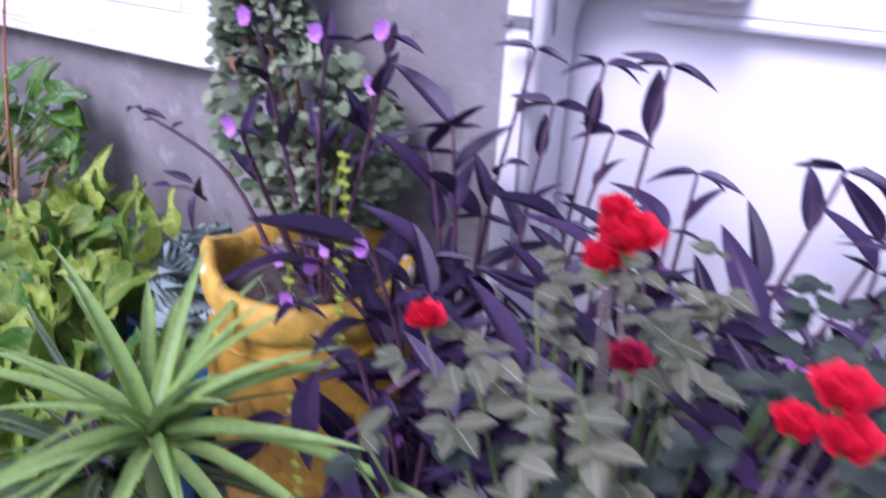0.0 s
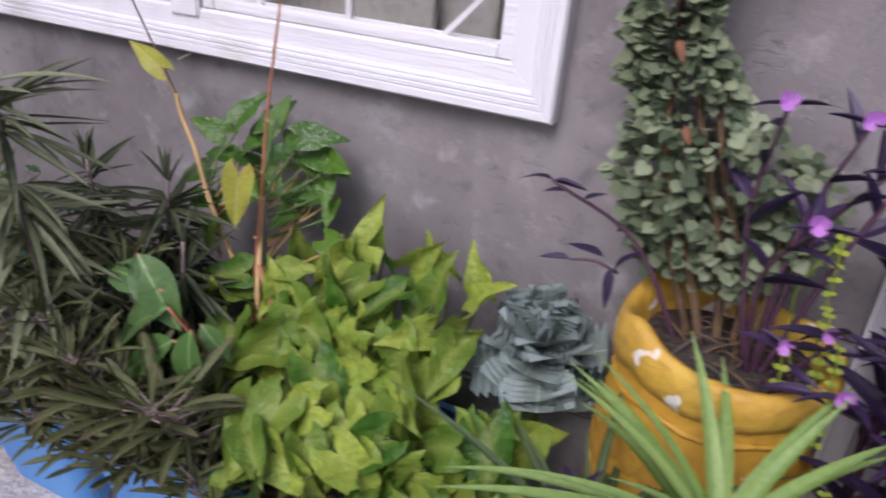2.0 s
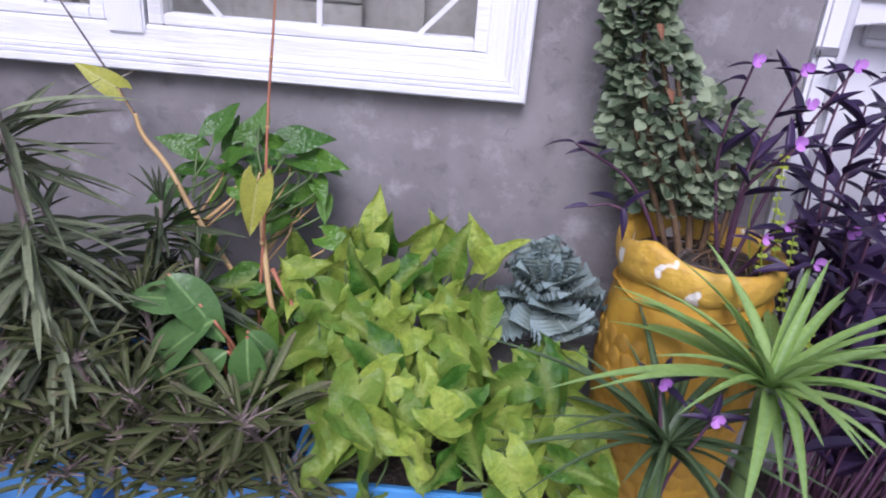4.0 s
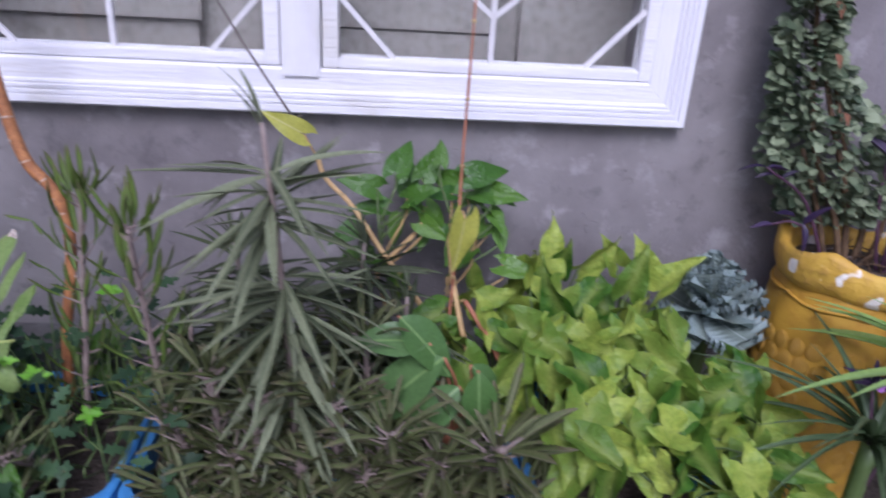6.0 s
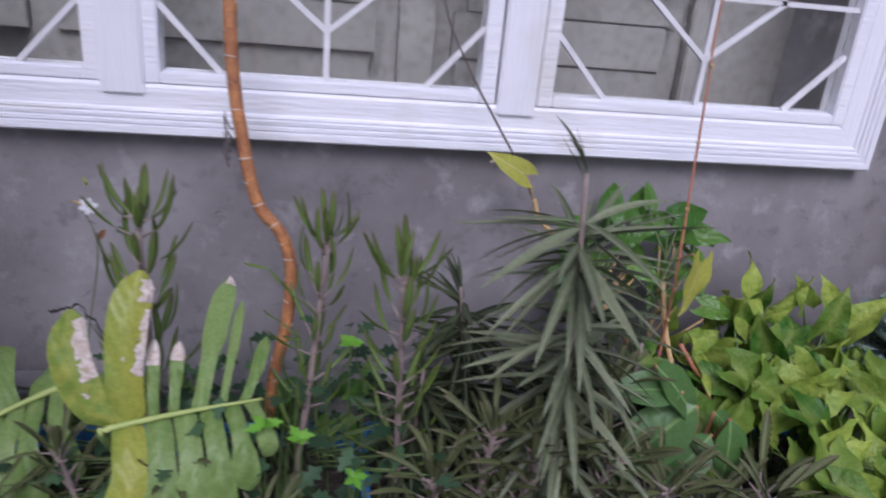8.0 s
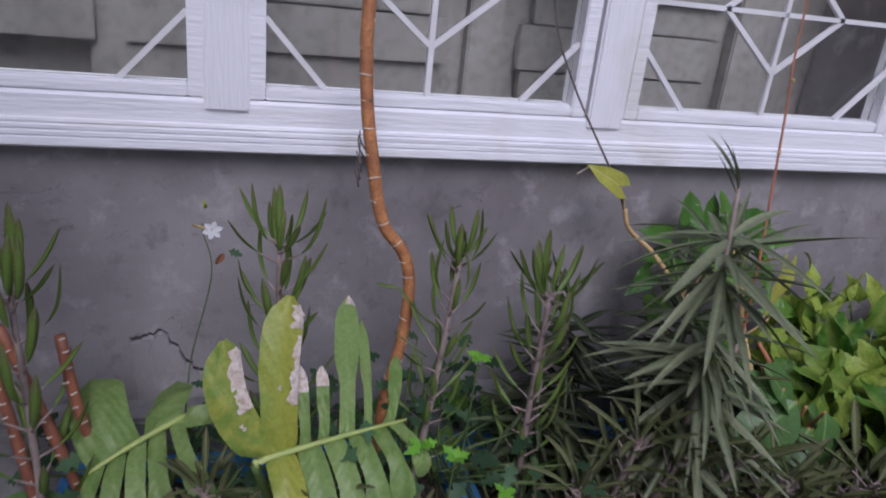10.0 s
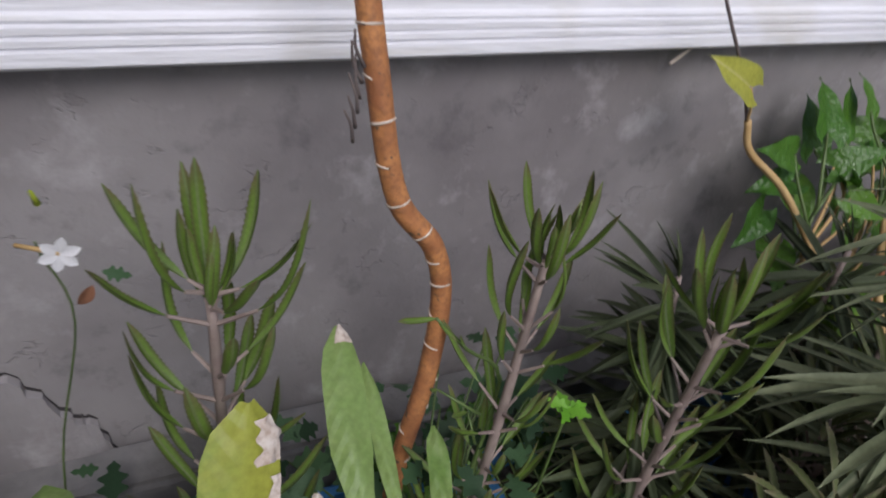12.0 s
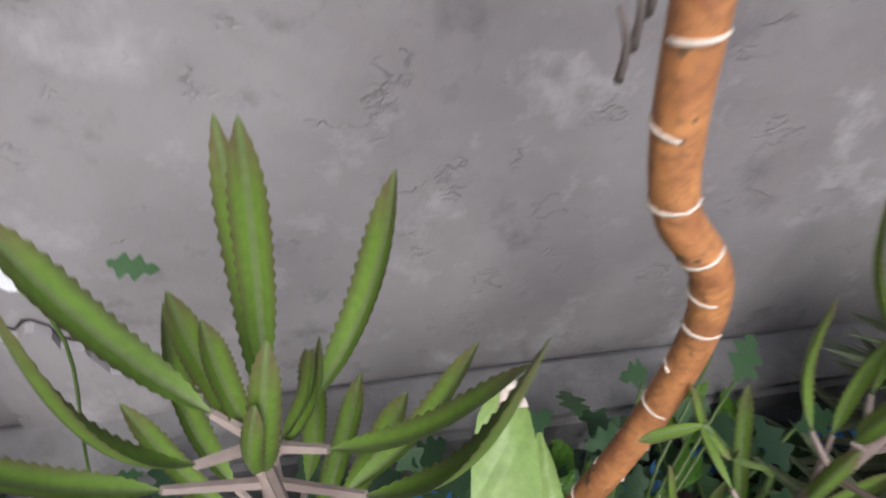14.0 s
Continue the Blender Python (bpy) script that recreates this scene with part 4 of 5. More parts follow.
def spike(base, top, size, leaves=24, low=False, up_el=48, group="toothed succulents", bare=0.15):
    """An upright succulent: mauve stem, whorls of narrow toothed leaves that rise towards the tip."""
    p = thing("toothed_succulent", "brownish low succulent with narrow toothed leaves" if low else "upright succulent with toothed leaves on a mauve stem", "succulent", base, group)
    b, t = Vector(base), Vector(top)
    bend = (b + t) / 2 + Vector((rnd(-.008, .008), rnd(-.006, .006), 0))
    line = smooth_line([b, bend, t], 10)
    part("stem", tubed([q - b for q in (b, bend, t)], 0.0052 if not low else 0.0045, 0.0030, 8, 8, 0.12), KSTEM, p, "knobbly mauve-grey stem", smooth=True)
    n = len(line)
    def one(q, az, el_stalk, el_leaf, stalk, long):
        e = q + polar(az, el_stalk) * stalk
        part("leaf_stalk", tubed([q - b, e - b], 0.0017, 0.0011, 5), KSTEM, p)
        put_leaf("leaf", KAL_LOWS if low else KAL_LEAVES, p, e, polar(az, el_leaf), long, (-0.6 * math.cos(radians(az)), -0.6 * math.sin(radians(az)), 1.0), rnd(-12, 12))

    whorls = max(3, leaves // 4)
    for i in range(whorls):
        u = bare + 0.12 + (0.84 - bare) * i / (whorls - 1)
        q = line[min(n - 1, int(u * (n - 1)))]
        for k in range(3):
            az = k * 120 + i * 62 + rnd(-18, 18)
            rise = (24 if low else 10) + (up_el - (24 if low else 10)) * u + rnd(-12, 12)
            one(q, az, rise + 8, rise + rnd(-8, 10), size * rnd(0.34, 0.6), size * rnd(0.85, 1.15))
    for k in range(12):
        el = up_el - 14 + rnd(-8, 8) if k % 2 else up_el + 18 + rnd(-8, 8)
        one(t + Vector((0, 0, rnd(-0.012, 0.004))), k * 31 * (1 if k % 2 else 2) + rnd(-12, 12), el, el + rnd(-8, 10), size * (rnd(0.2, 0.4) if k % 2 else 0.12), size * (rnd(0.9, 1.1) if k % 2 else rnd(0.6, 0.85)))
    return p


def ringed_stem():
    p = thing("ringed_bare_stem", "tall bare orange-brown stem ringed with pale leaf scars", "plant stem", (-0.905, -0.13, LEDGE + 0.225))
    pts = [(-0.912, -0.135, 0.69), (-0.904, -0.13, 0.80), (-0.886, -0.125, 0.89), (-0.881, -0.122, 0.965), (-0.892, -0.122, 1.012), (-0.917, -0.121, 1.045), (-0.929, -0.12, 1.08), (-0.938, -0.118, 1.13),
           (-0.947, -0.112, 1.19), (-0.951, -0.106, 1.26), (-0.950, -0.10, 1.33), (-0.955, -0.09, 1.50), (-0.965, -0.08, 1.75)]
    stem("trunk", p, pts, 0.0078, 0.0076, ORANGE, 12, 6)
    line = smooth_line(pts, 10)
    last, k = line[0], 0
    for i, q in enumerate(line[1:-1], 1):
        if (q - last).length > rnd(0.021, 0.030):
            last = q
            d = (line[i + 1] - line[i - 1]).normalized()
            r = 0.0078 - 0.0002 * i / len(line)
            rot = d.to_track_quat('Z', 'Y').to_matrix().to_4x4() @ Matrix.Rotation(radians(rnd(-9, 9)), 4, 'X')
            a0, span = rnd(150, 300), rnd(110, 220)
            arc = [(r * math.cos(radians(a0 + span * j / 8)), r * math.sin(radians(a0 + span * j / 8)), 0.0014 * math.sin(math.pi * j / 8)) for j in range(9)]
            part("leaf_scar", tubed(arc, 0.0012, 0.0007, 5, 1), RING, p, "", Matrix.Translation(q - p.location) @ rot, smooth=True)
    tw = thing("dead_twig_tuft", "tuft of dead grey twigs caught on the stem", "twig", (-0.957, -0.122, 1.135))
    for k in range(6):
        z = 1.165 - 0.009 * k
        stem("twig", tw, [(-0.949 - 0.001 * k, -0.124, z - 0.022), (-0.953 - rnd(0, .004), -0.127, z - 0.010), (-0.955 - rnd(0, .006), -0.126, z + rnd(-.004, .006))], 0.0013, 0.0007, TWIG, 5, 3)


def lobe(plant, name, a, b, tip, half, material, bow=(0, -0.02, 0), neck=0.55, s0=0.0, s1=1.0, c0=-1.0, c1=1.0, lift=0.0, label=""):
    """One finger of a split leaf: it grows from the stretch a to b of the rib, narrows to leave a slot, widens and ends in a blunt tip. s0..s1, c0..c1 pick out a patch of it."""
    a, b, tip, bow = Vector(a), Vector(b), Vector(tip), Vector(bow)
    root, way = (a + b) / 2, tip - (a + b) / 2
    rib = (b - a).normalized()
    across = (rib - way.normalized() * rib.dot(way.normalized())).normalized()
    face = across.cross(way).normalized()
    if face.y > 0:
        face = -face
    origin = plant.location
    bm, grid, rows, cols = bmesh.new(), [], 14, 6
    for i in range(rows + 1):
        s = s0 + (s1 - s0) * i / rows
        c = root + way * s + bow * (4 * s * (1 - s)) + across * (0.10 * half * math.sin(5 * s))
        if s < 0.10:
            w = (b - a).length / 2 * (1 - s / 0.10) + half * neck * (s / 0.10)
        elif s < 0.40:
            w = half * neck
        else:
            w = half * (neck + (1 - neck) * min(1.0, (s - 0.40) / 0.18))
        if s > 0.80:
            w *= max(0.05, 1 - ((s - 0.80) / 0.20) ** 2.2) ** 0.6
        side = rib.lerp(across, min(1.0, s / 0.15)).normalized()
        row = []
        for k in range(cols + 1):
            f = c0 + (c1 - c0) * k / cols
            ragged = 0.0 if s0 == 0.0 else 0.34 * noise.noise((s * 34, f * 3, half * 500)) * (1 if c1 < 1 or abs(f) < 0.9 else 0.1)
            q = c + side * w * (f + ragged) - face * 0.30 * w * abs(f) + face * (lift + 0.0015 * math.sin(s * 14 + f * 3))
            row.append(bm.verts.new((q - origin) * 10))
        grid.append(row)
    for r0, r1 in zip(grid, grid[1:]):
        for k in range(cols):
            bm.faces.new((r0[k], r0[k + 1], r1[k + 1], r1[k]))
    return part(name, bm, material, plant, label, Matrix.Scale(0.1, 4), smooth=True)


def monstera():
    """Two big divided leaves: lobes stand up behind the rib and hang down before it."""
    p = thing("split_leaf_plant", "large split leaf with yellowed, scarred upper lobes", "plant", (-1.03, -0.21, LEDGE + 0.225), "split-leaf plants")
    A, B = Vector((-1.062, -0.285, 0.847)), Vector((-0.905, -0.255, 0.862))

    def at(u):
        return A.lerp(B, u)
    stem("rib", p, [A - Vector((0.012, 0.004, 0.004)), A, at(0.5) + Vector((0, -0.003, 0.004)), B], 0.0052, 0.0016, RIB, 8, 5, "pale thick midrib")
    stem("stalk", p, [(-1.03, -0.21, LEDGE + 0.225), (-1.055, -0.25, 0.76), A - Vector((0.012, 0.004, 0.004))], 0.006, 0.0045, GREEN_STEM, 8, 5)
    upper = [(0.00, 0.10, (-1.102, -0.250, 0.972), 0.021, MONSTERA_OLD, 1.0, (-0.016, -0.014, -0.012)), (0.02, 0.20, (-1.034, -0.222, 1.006), 0.0215, MONSTERA_OLD, 0.9, (-0.010, -0.016, 0)), (0.22, 0.31, (-1.024, -0.232, 0.926), 0.0072, MONSTERA, 0.8, (0, -0.01, 0)),
             (0.34, 0.44, (-0.999, -0.222, 0.918), 0.0072, MONSTERA, 0.8, (0, -0.01, 0)), (0.50, 0.62, (-0.955, -0.116, 0.952), 0.0145, MONSTERA, 0.6, (-0.004, -0.012, 0)), (0.66, 0.76, (-0.940, -0.130, 0.925), 0.0065, MONSTERA, 0.7, (0, -0.012, 0)),
             (0.80, 0.92, (-0.905, -0.185, 0.905), 0.008, MONSTERA, 0.7, (0, -0.01, 0))]
    for u0, u1, tip, half, mat, neck, bow in upper:
        lobe(p, "upper_lobe", at(u0), at(u1), tip, half, mat, bow, neck)
    for i, s0, s1, c0, c1 in ((0, 0.50, 0.93, 0.35, 1.0), (0, 0.36, 0.42, 0.1, 0.35), (1, 0.36, 0.60, 0.55, 1.0), (1, 0.82, 0.95, 0.35, 1.0), (1, 0.60, 0.78, 0.72, 1.0), (1, 0.46, 0.49, -0.05, 0.15), (2, 0.72, 1.0, -1, 1), (3, 0.78, 1.0, -1, 1), (4, 0.94, 1.0, -0.4, 1.0)):
        u0, u1, tip, half, mat, neck, bow = upper[i]
        lobe(p, "scar", at(u0), at(u1), tip, half, SCAR, bow, neck, s0, s1, c0, c1, 0.0012, "dry pale scar")
    lower = [(0.00, 0.19, (-1.035, -0.345, 0.735), 0.0265), (0.21, 0.37, (-0.998, -0.345, 0.730), 0.0215), (0.39, 0.54, (-0.965, -0.340, 0.738), 0.0190), (0.56, 0.70, (-0.938, -0.332, 0.757), 0.0168), (0.72, 0.84, (-0.912, -0.318, 0.785), 0.0142), (0.86, 0.97, (-0.890, -0.300, 0.818), 0.0105)]
    for k, (u0, u1, tip, half) in enumerate(lower):
        lobe(p, "lower_lobe", at(u0), at(u1), tip, half, MONSTERA_OLD if k == 0 else MONSTERA, (0.004, -0.022, 0.012), 0.66)
    q = thing("split_leaf_plant", "drooping split leaf with a yellow midrib", "plant", (-1.20, -0.15, LEDGE + 0.225), "split-leaf plants")
    A2, B2 = Vector((-1.150, -0.158, 0.820)), Vector((-1.250, -0.205, 0.785))

    def at2(u):
        return A2.lerp(B2, u)
    stem("rib", q, [A2, at2(0.5) + Vector((0, -0.002, 0.004)), B2], 0.0045, 0.0022, RIB, 8, 5, "yellow midrib")
    stem("stalk", q, [(-1.20, -0.15, LEDGE + 0.225), (-1.155, -0.14, 0.76), A2], 0.006, 0.0045, GREEN_STEM, 8, 5)
    for u0, u1, tip, half in ((0.02, 0.18, (-1.118, -0.245, 0.745), 0.0140), (0.22, 0.38, (-1.162, -0.262, 0.705), 0.0165), (0.42, 0.58, (-1.192, -0.268, 0.690), 0.0170), (0.62, 0.78, (-1.228, -0.270, 0.695), 0.0160), (0.82, 0.98, (-1.262, -0.262, 0.700), 0.0130)):
        lobe(q, "lower_lobe", at2(u0), at2(u1), tip, half, MONSTERA, (0.0, -0.022, 0.014), 0.62)
    for u0, u1, tip, half in ((0.0, 0.14, (-1.090, -0.150, 0.812), 0.012), (0.10, 0.45, (-1.165, -0.085, 0.822), 0.022), (0.50, 0.95, (-1.262, -0.105, 0.842), 0.032)):
        lobe(q, "upper_lobe", at2(u0), at2(u1), tip, half, MONSTERA, (0, -0.01, 0.012), 1.0)
    for b, w, long in (((-1.12, -0.11, 0.79), (0.5, -0.4, 0.10), 0.085), ((-1.29, -0.16, 0.72), (-0.5, -0.5, 0.1), 0.11), ((-1.09, -0.20, 0.74), (0.6, -0.5, -0.1), 0.09)):
        put_leaf("leaf", OVAL_LEAF, q, b, w, long, (0, -0.6, 0.8))
        stem("leaf_stalk", q, [(-1.19, -0.15, 0.69), b], 0.003, 0.002, GREEN_STEM, 6)


def rust_stems():
    p = thing("rusty_bare_stems", "red-brown bare stems marked with pale scars", "plant stem", (-1.27, -0.17, LEDGE + 0.225))
    for pts in ([(-1.225, -0.17, 0.66), (-1.240, -0.17, 0.745), (-1.262, -0.168, 0.85), (-1.273, -0.165, 0.937)], [(-1.245, -0.18, 0.66), (-1.266, -0.178, 0.737), (-1.295, -0.172, 0.84), (-1.330, -0.165, 0.95)],
                [(-1.297, -0.19, 0.66), (-1.312, -0.185, 0.75), (-1.328, -0.175, 0.845), (-1.345, -0.17, 0.93)]):
        stem("trunk", p, pts, 0.0072, 0.0058, RUST, 9, 5, "", 0.08)
        for q in smooth_line(pts, 5)[1:]:
            c = q + Vector((rnd(-.004, .004), -0.0055, rnd(-.004, .004)))
            stem("leaf_scar", p, [c - Vector((0.003, 0, rnd(0, .002))), c + Vector((0, -0.001, 0)), c + Vector((0.003, 0, rnd(0, .002)))], 0.0013, 0.0011, RING, 5, 2)


def star_flower():
    p = thing("star_flower_vine", "thin vine with a white star flower and a dry brown leaf", "flower", (-1.16, -0.10, LEDGE + 0.225))
    c = Vector((-1.117, -0.115, 1.040))
    stem("vine", p, [(-1.16, -0.10, 0.69), (-1.15, -0.07, 0.83), (-1.12, -0.09, 0.97), (-1.128, -0.10, 1.03), c + Vector((-0.012, 0.012, 0.002))], 0.0010, 0.0006, GREEN_STEM, 5, 5)
    for k in range(6):
        a = radians(k * 60 + 15)
        put_leaf("petal", STAR_PETAL, p, c, (math.cos(a), -0.25, math.sin(a)), 0.0118, (0, -1, 0.2))
    stem("flower_tube", p, [c + Vector((-0.022, 0.012, 0.001)), c], 0.0013, 0.0017, VINE, 6)
    stem("bud", p, [(-1.125, -0.09, 1.058), (-1.127, -0.092, 1.068)], 0.0022, 0.001, GOLD, 6)
    put_leaf("dry_leaf", DRY_LEAF, p, (-1.105, -0.10, 1.005), (-0.5, -0.2, -0.7), 0.018, (0, -1, 0.2), 0, "curled dry brown leaf")
    for b, w, s in (((-1.10, -0.08, 1.0), (0.6, -0.1, -0.2), .018), ((-1.13, -0.06, 0.80), (-0.6, -0.2, 0.2), .02)):
        put_leaf("leaf", FERN_LEAF, p, b, w, s, (0, -0.9, 0.4))


def lacy_plants():
    p = thing("lacy_leaf_plant", "low tangle of lacy dark green leaves", "plant", (-0.90, -0.19, LEDGE + 0.225))
    for k in range(200):
        b = Vector((rnd(-1.36, -0.70), rnd(-0.34, -0.05), 0))
        b.z = rnd(0.68, 0.875) if b.x > -1.02 else rnd(0.67, 0.79)
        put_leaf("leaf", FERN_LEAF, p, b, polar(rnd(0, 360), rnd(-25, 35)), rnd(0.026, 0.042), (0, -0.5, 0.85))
        if k % 2:
            stem("stalk", p, [(b.x * 0.6 - 0.35, -0.17, 0.69), (b + Vector((-0.9, -0.19, 0.72))) / 2, b], 0.0014, 0.001, GREEN_STEM, 5, 3)
    for k in range(190):
        b = Vector((rnd(-1.30, -0.66), rnd(-0.40, -0.29), rnd(0.61, 0.73)))
        if k > 130:
            b = Vector((rnd(-1.05, -0.68), rnd(-0.10, -0.03), rnd(0.68, 0.77)))
        if -0.845 < b.x < -0.735 and b.y < -0.15:
            continue
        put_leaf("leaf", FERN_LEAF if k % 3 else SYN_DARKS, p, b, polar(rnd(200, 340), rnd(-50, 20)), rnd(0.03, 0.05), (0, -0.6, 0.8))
        if k % 3 == 0:
            stem("stalk", p, [(b.x, -0.24, 0.65), (b.x, -0.30, 0.70), b], 0.0014, 0.001, GREEN_STEM, 5, 3)
    for c in ((-0.90, -0.305, 0.862), (-0.805, -0.20, 0.905), (-0.86, -0.31, 0.845), (-0.80, -0.32, 0.80)):
        s = thing("fresh_sprig", "small bright green seedling among darker leaves", "plant", (c[0], c[1], LEDGE + 0.225), "fresh sprigs")
        stem("stalk", s, [(c[0], c[1] + 0.02, 0.69), (c[0], c[1] + 0.01, 0.78), c], 0.0016, 0.0012, GREEN_STEM, 5, 4)
        for k in range(5):
            put_leaf("leaf", SPRIG_LEAF, s, c, polar(k * 72 + rnd(-15, 15), rnd(-5, 45)), rnd(0.015, 0.022), (0, -0.6, 0.8))


def purple_clump():
    """Trailing purple stems with V-folded leaves and small mauve flowers."""
    p = thing("purple_heart_plant", "sprawling dark purple plant with small mauve flowers", "plant", (0.52, -0.18, LEDGE))

    def shoot(root, tip, flower, leaves, size, first=0.3, last=1.0, lift=0.02):
        root, t = Vector(root), Vector(tip)
        mid = root.lerp(t, 0.55) + Vector((rnd(-.025, .025), rnd(-.02, .02), rnd(0.3, 1.4) * lift))
        stem("stem", p, [root, mid, t], 0.0032, 0.0017, PSTEM, 6, 5)
        line = smooth_line([root, mid, t], 6)
        n = len(line)
        for j in range(leaves):
            u = first + (last - first) * j / max(1, leaves - 1)
            i = min(n - 1, int(u * (n - 1)))
            d = (line[min(n - 1, i + 1)] - line[max(0, i - 1)]).normalized()
            way = polar(j * 150 + rnd(-40, 40), rnd(-15, 35)) + d * rnd(0.3, 1.1)
            put_leaf("leaf", PURPLE_LEAVES, p, line[i], way, size * rnd(0.75, 1.2), (0, -0.3, 1), rnd(-25, 25))
        for s in (-1, 1):
            put_leaf("bract", PURPLE_LEAVES, p, t, Vector((s * 0.8, rnd(-.3, .2), rnd(-0.15, 0.3))), rnd(0.026, 0.040), (0, 0, 1))
        if flower:
            f = t + Vector((0, -0.006, 0.006))
            for a in range(3):
                w = radians(a * 120 + rnd(0, 60))
                put_leaf("petal", PETAL, p, f, (math.cos(w), -0.5, math.sin(w) + 0.3), rnd(0.0105, 0.0125), (0, -1, 0.3))

    pot_soil = (0.285, -0.13, LEDGE + 0.475)
    # thin flowering shoots out of the pot
    for tip in ((0.246, -0.164, 1.203), (0.312, -0.145, 1.194), (0.376, -0.136, 1.203), (0.290, -0.227, 1.124), (0.345, -0.11, 1.15)):
        shoot(pot_soil, tip, True, 4, 0.055, 0.5, 0.98)
    for tip in ((0.300, -0.190, 0.995), (0.335, -0.165, 1.005), (0.350, -0.230, 0.983)):
        shoot(pot_soil, tip, True, 3, 0.045, 0.5)
    for tip in ((0.378, -0.228, 1.026), (0.416, -0.210, 1.046)):
        shoot((0.44, -0.16, LEDGE + 0.35), tip, True, 5, 0.085, 0.4)
    shoot((0.22, -0.11, LEDGE + 0.475), (0.055, -0.160, 1.090), False, 2, 0.022, 0.85, 0.95, 0.05)
    for b, w, size in (((0.118, -0.150, 1.018), (-0.9, -0.2, 0.15), 0.040), ((0.132, -0.150, 1.005), (0.25, -0.4, 0.8), 0.046), ((0.128, -0.155, 1.010), (0.1, -0.5, -0.6), 0.040), ((0.085, -0.155, 1.008), (-1, -0.1, -0.1), 0.034)):
        put_leaf("leaf", PURPLE_LEAVES, p, b, w, size, (0, -0.5, 1))
    stem("stem", p, [(0.135, -0.148, 1.003), (0.11, -0.152, 1.012), (0.085, -0.155, 1.008)], 0.002, 0.0014, PSTEM, 6, 4)
    # tall bare shoots against the white door, with a flat pair of leaves at the tip
    for tip in ((0.442, 0.000, 1.188), (0.512, 0.000, 1.183), (0.570, 0.000, 1.190), (0.472, -0.010, 1.142), (0.530, 0.000, 1.124), (0.608, 0.010, 1.100), (0.720, 0.000, 1.130), (0.800, -0.020, 1.120)):
        shoot((tip[0] - 0.02, tip[1] - 0.07, LEDGE + 0.30), tip, False, 4, 0.062, 0.45, 0.85)
        for s in (-1, 1):
            put_leaf("leaf", PURPLE_LEAVES, p, tip, (s, -0.2, rnd(-0.12, 0.12)), rnd(0.036, 0.046), (0, -0.5, 1))
    shoot((0.42, -0.09, LEDGE + 0.35), (0.425, -0.11, 1.13), False, 7, 0.085, 0.35)
    shoot((0.42, -0.09, LEDGE + 0.35), (0.395, -0.10, 1.10), False, 6, 0.08, 0.35)
    # the dense mass beside the pot
    made = 0
    while made < 92:
        x, y = rnd(0.41, 0.98), rnd(-0.29, 0.04)
        if x < 0.46 and y < -0.24:
            continue
        z = (1.03 if made < 60 else 0.90) + 0.10 * (x - 0.45) + 0.10 * (y + 0.1) - abs(random.gauss(0, 0.075))
        root = (0.42 + (x - 0.40) * 0.75, -0.15 + (y + 0.17) * 0.5, LEDGE + 0.12)
        shoot(root, (x, y, z), made % 11 == 5, 7, 0.082 if y < -0.02 else 0.07, 0.35)
        made += 1
    for k in range(30):
        x, y = rnd(0.47, 0.98), rnd(-0.17, 0.02)
        shoot((0.45 + (x - 0.45) * 0.8, -0.10, LEDGE + 0.06), (x, y, rnd(0.80, 0.97)), False, 8, 0.085, 0.3)
    # long leaves that hang in front of the pot's side
    for b, w, size in (((0.405, -0.265, 0.955), (-0.05, -0.15, -1), 0.105), ((0.44, -0.27, 0.91), (0.2, -0.15, -1), 0.10), ((0.372, -0.27, 0.895), (-0.75, -0.25, -0.35), 0.070), ((0.355, -0.28, 0.865), (-0.8, -0.2, -0.55), 0.065), ((0.48, -0.27, 0.97), (0.1, -0.15, -1), 0.10)):
        put_leaf("leaf", PURPLE_LEAVES, p, b, w, size, (0, -0.9, 0.4), rnd(-15, 15))
        stem("stem", p, [(0.45, -0.20, LEDGE + 0.30), Vector(b) + Vector((0.02, 0.03, 0.0)), b], 0.0028, 0.002, PSTEM, 6, 4)


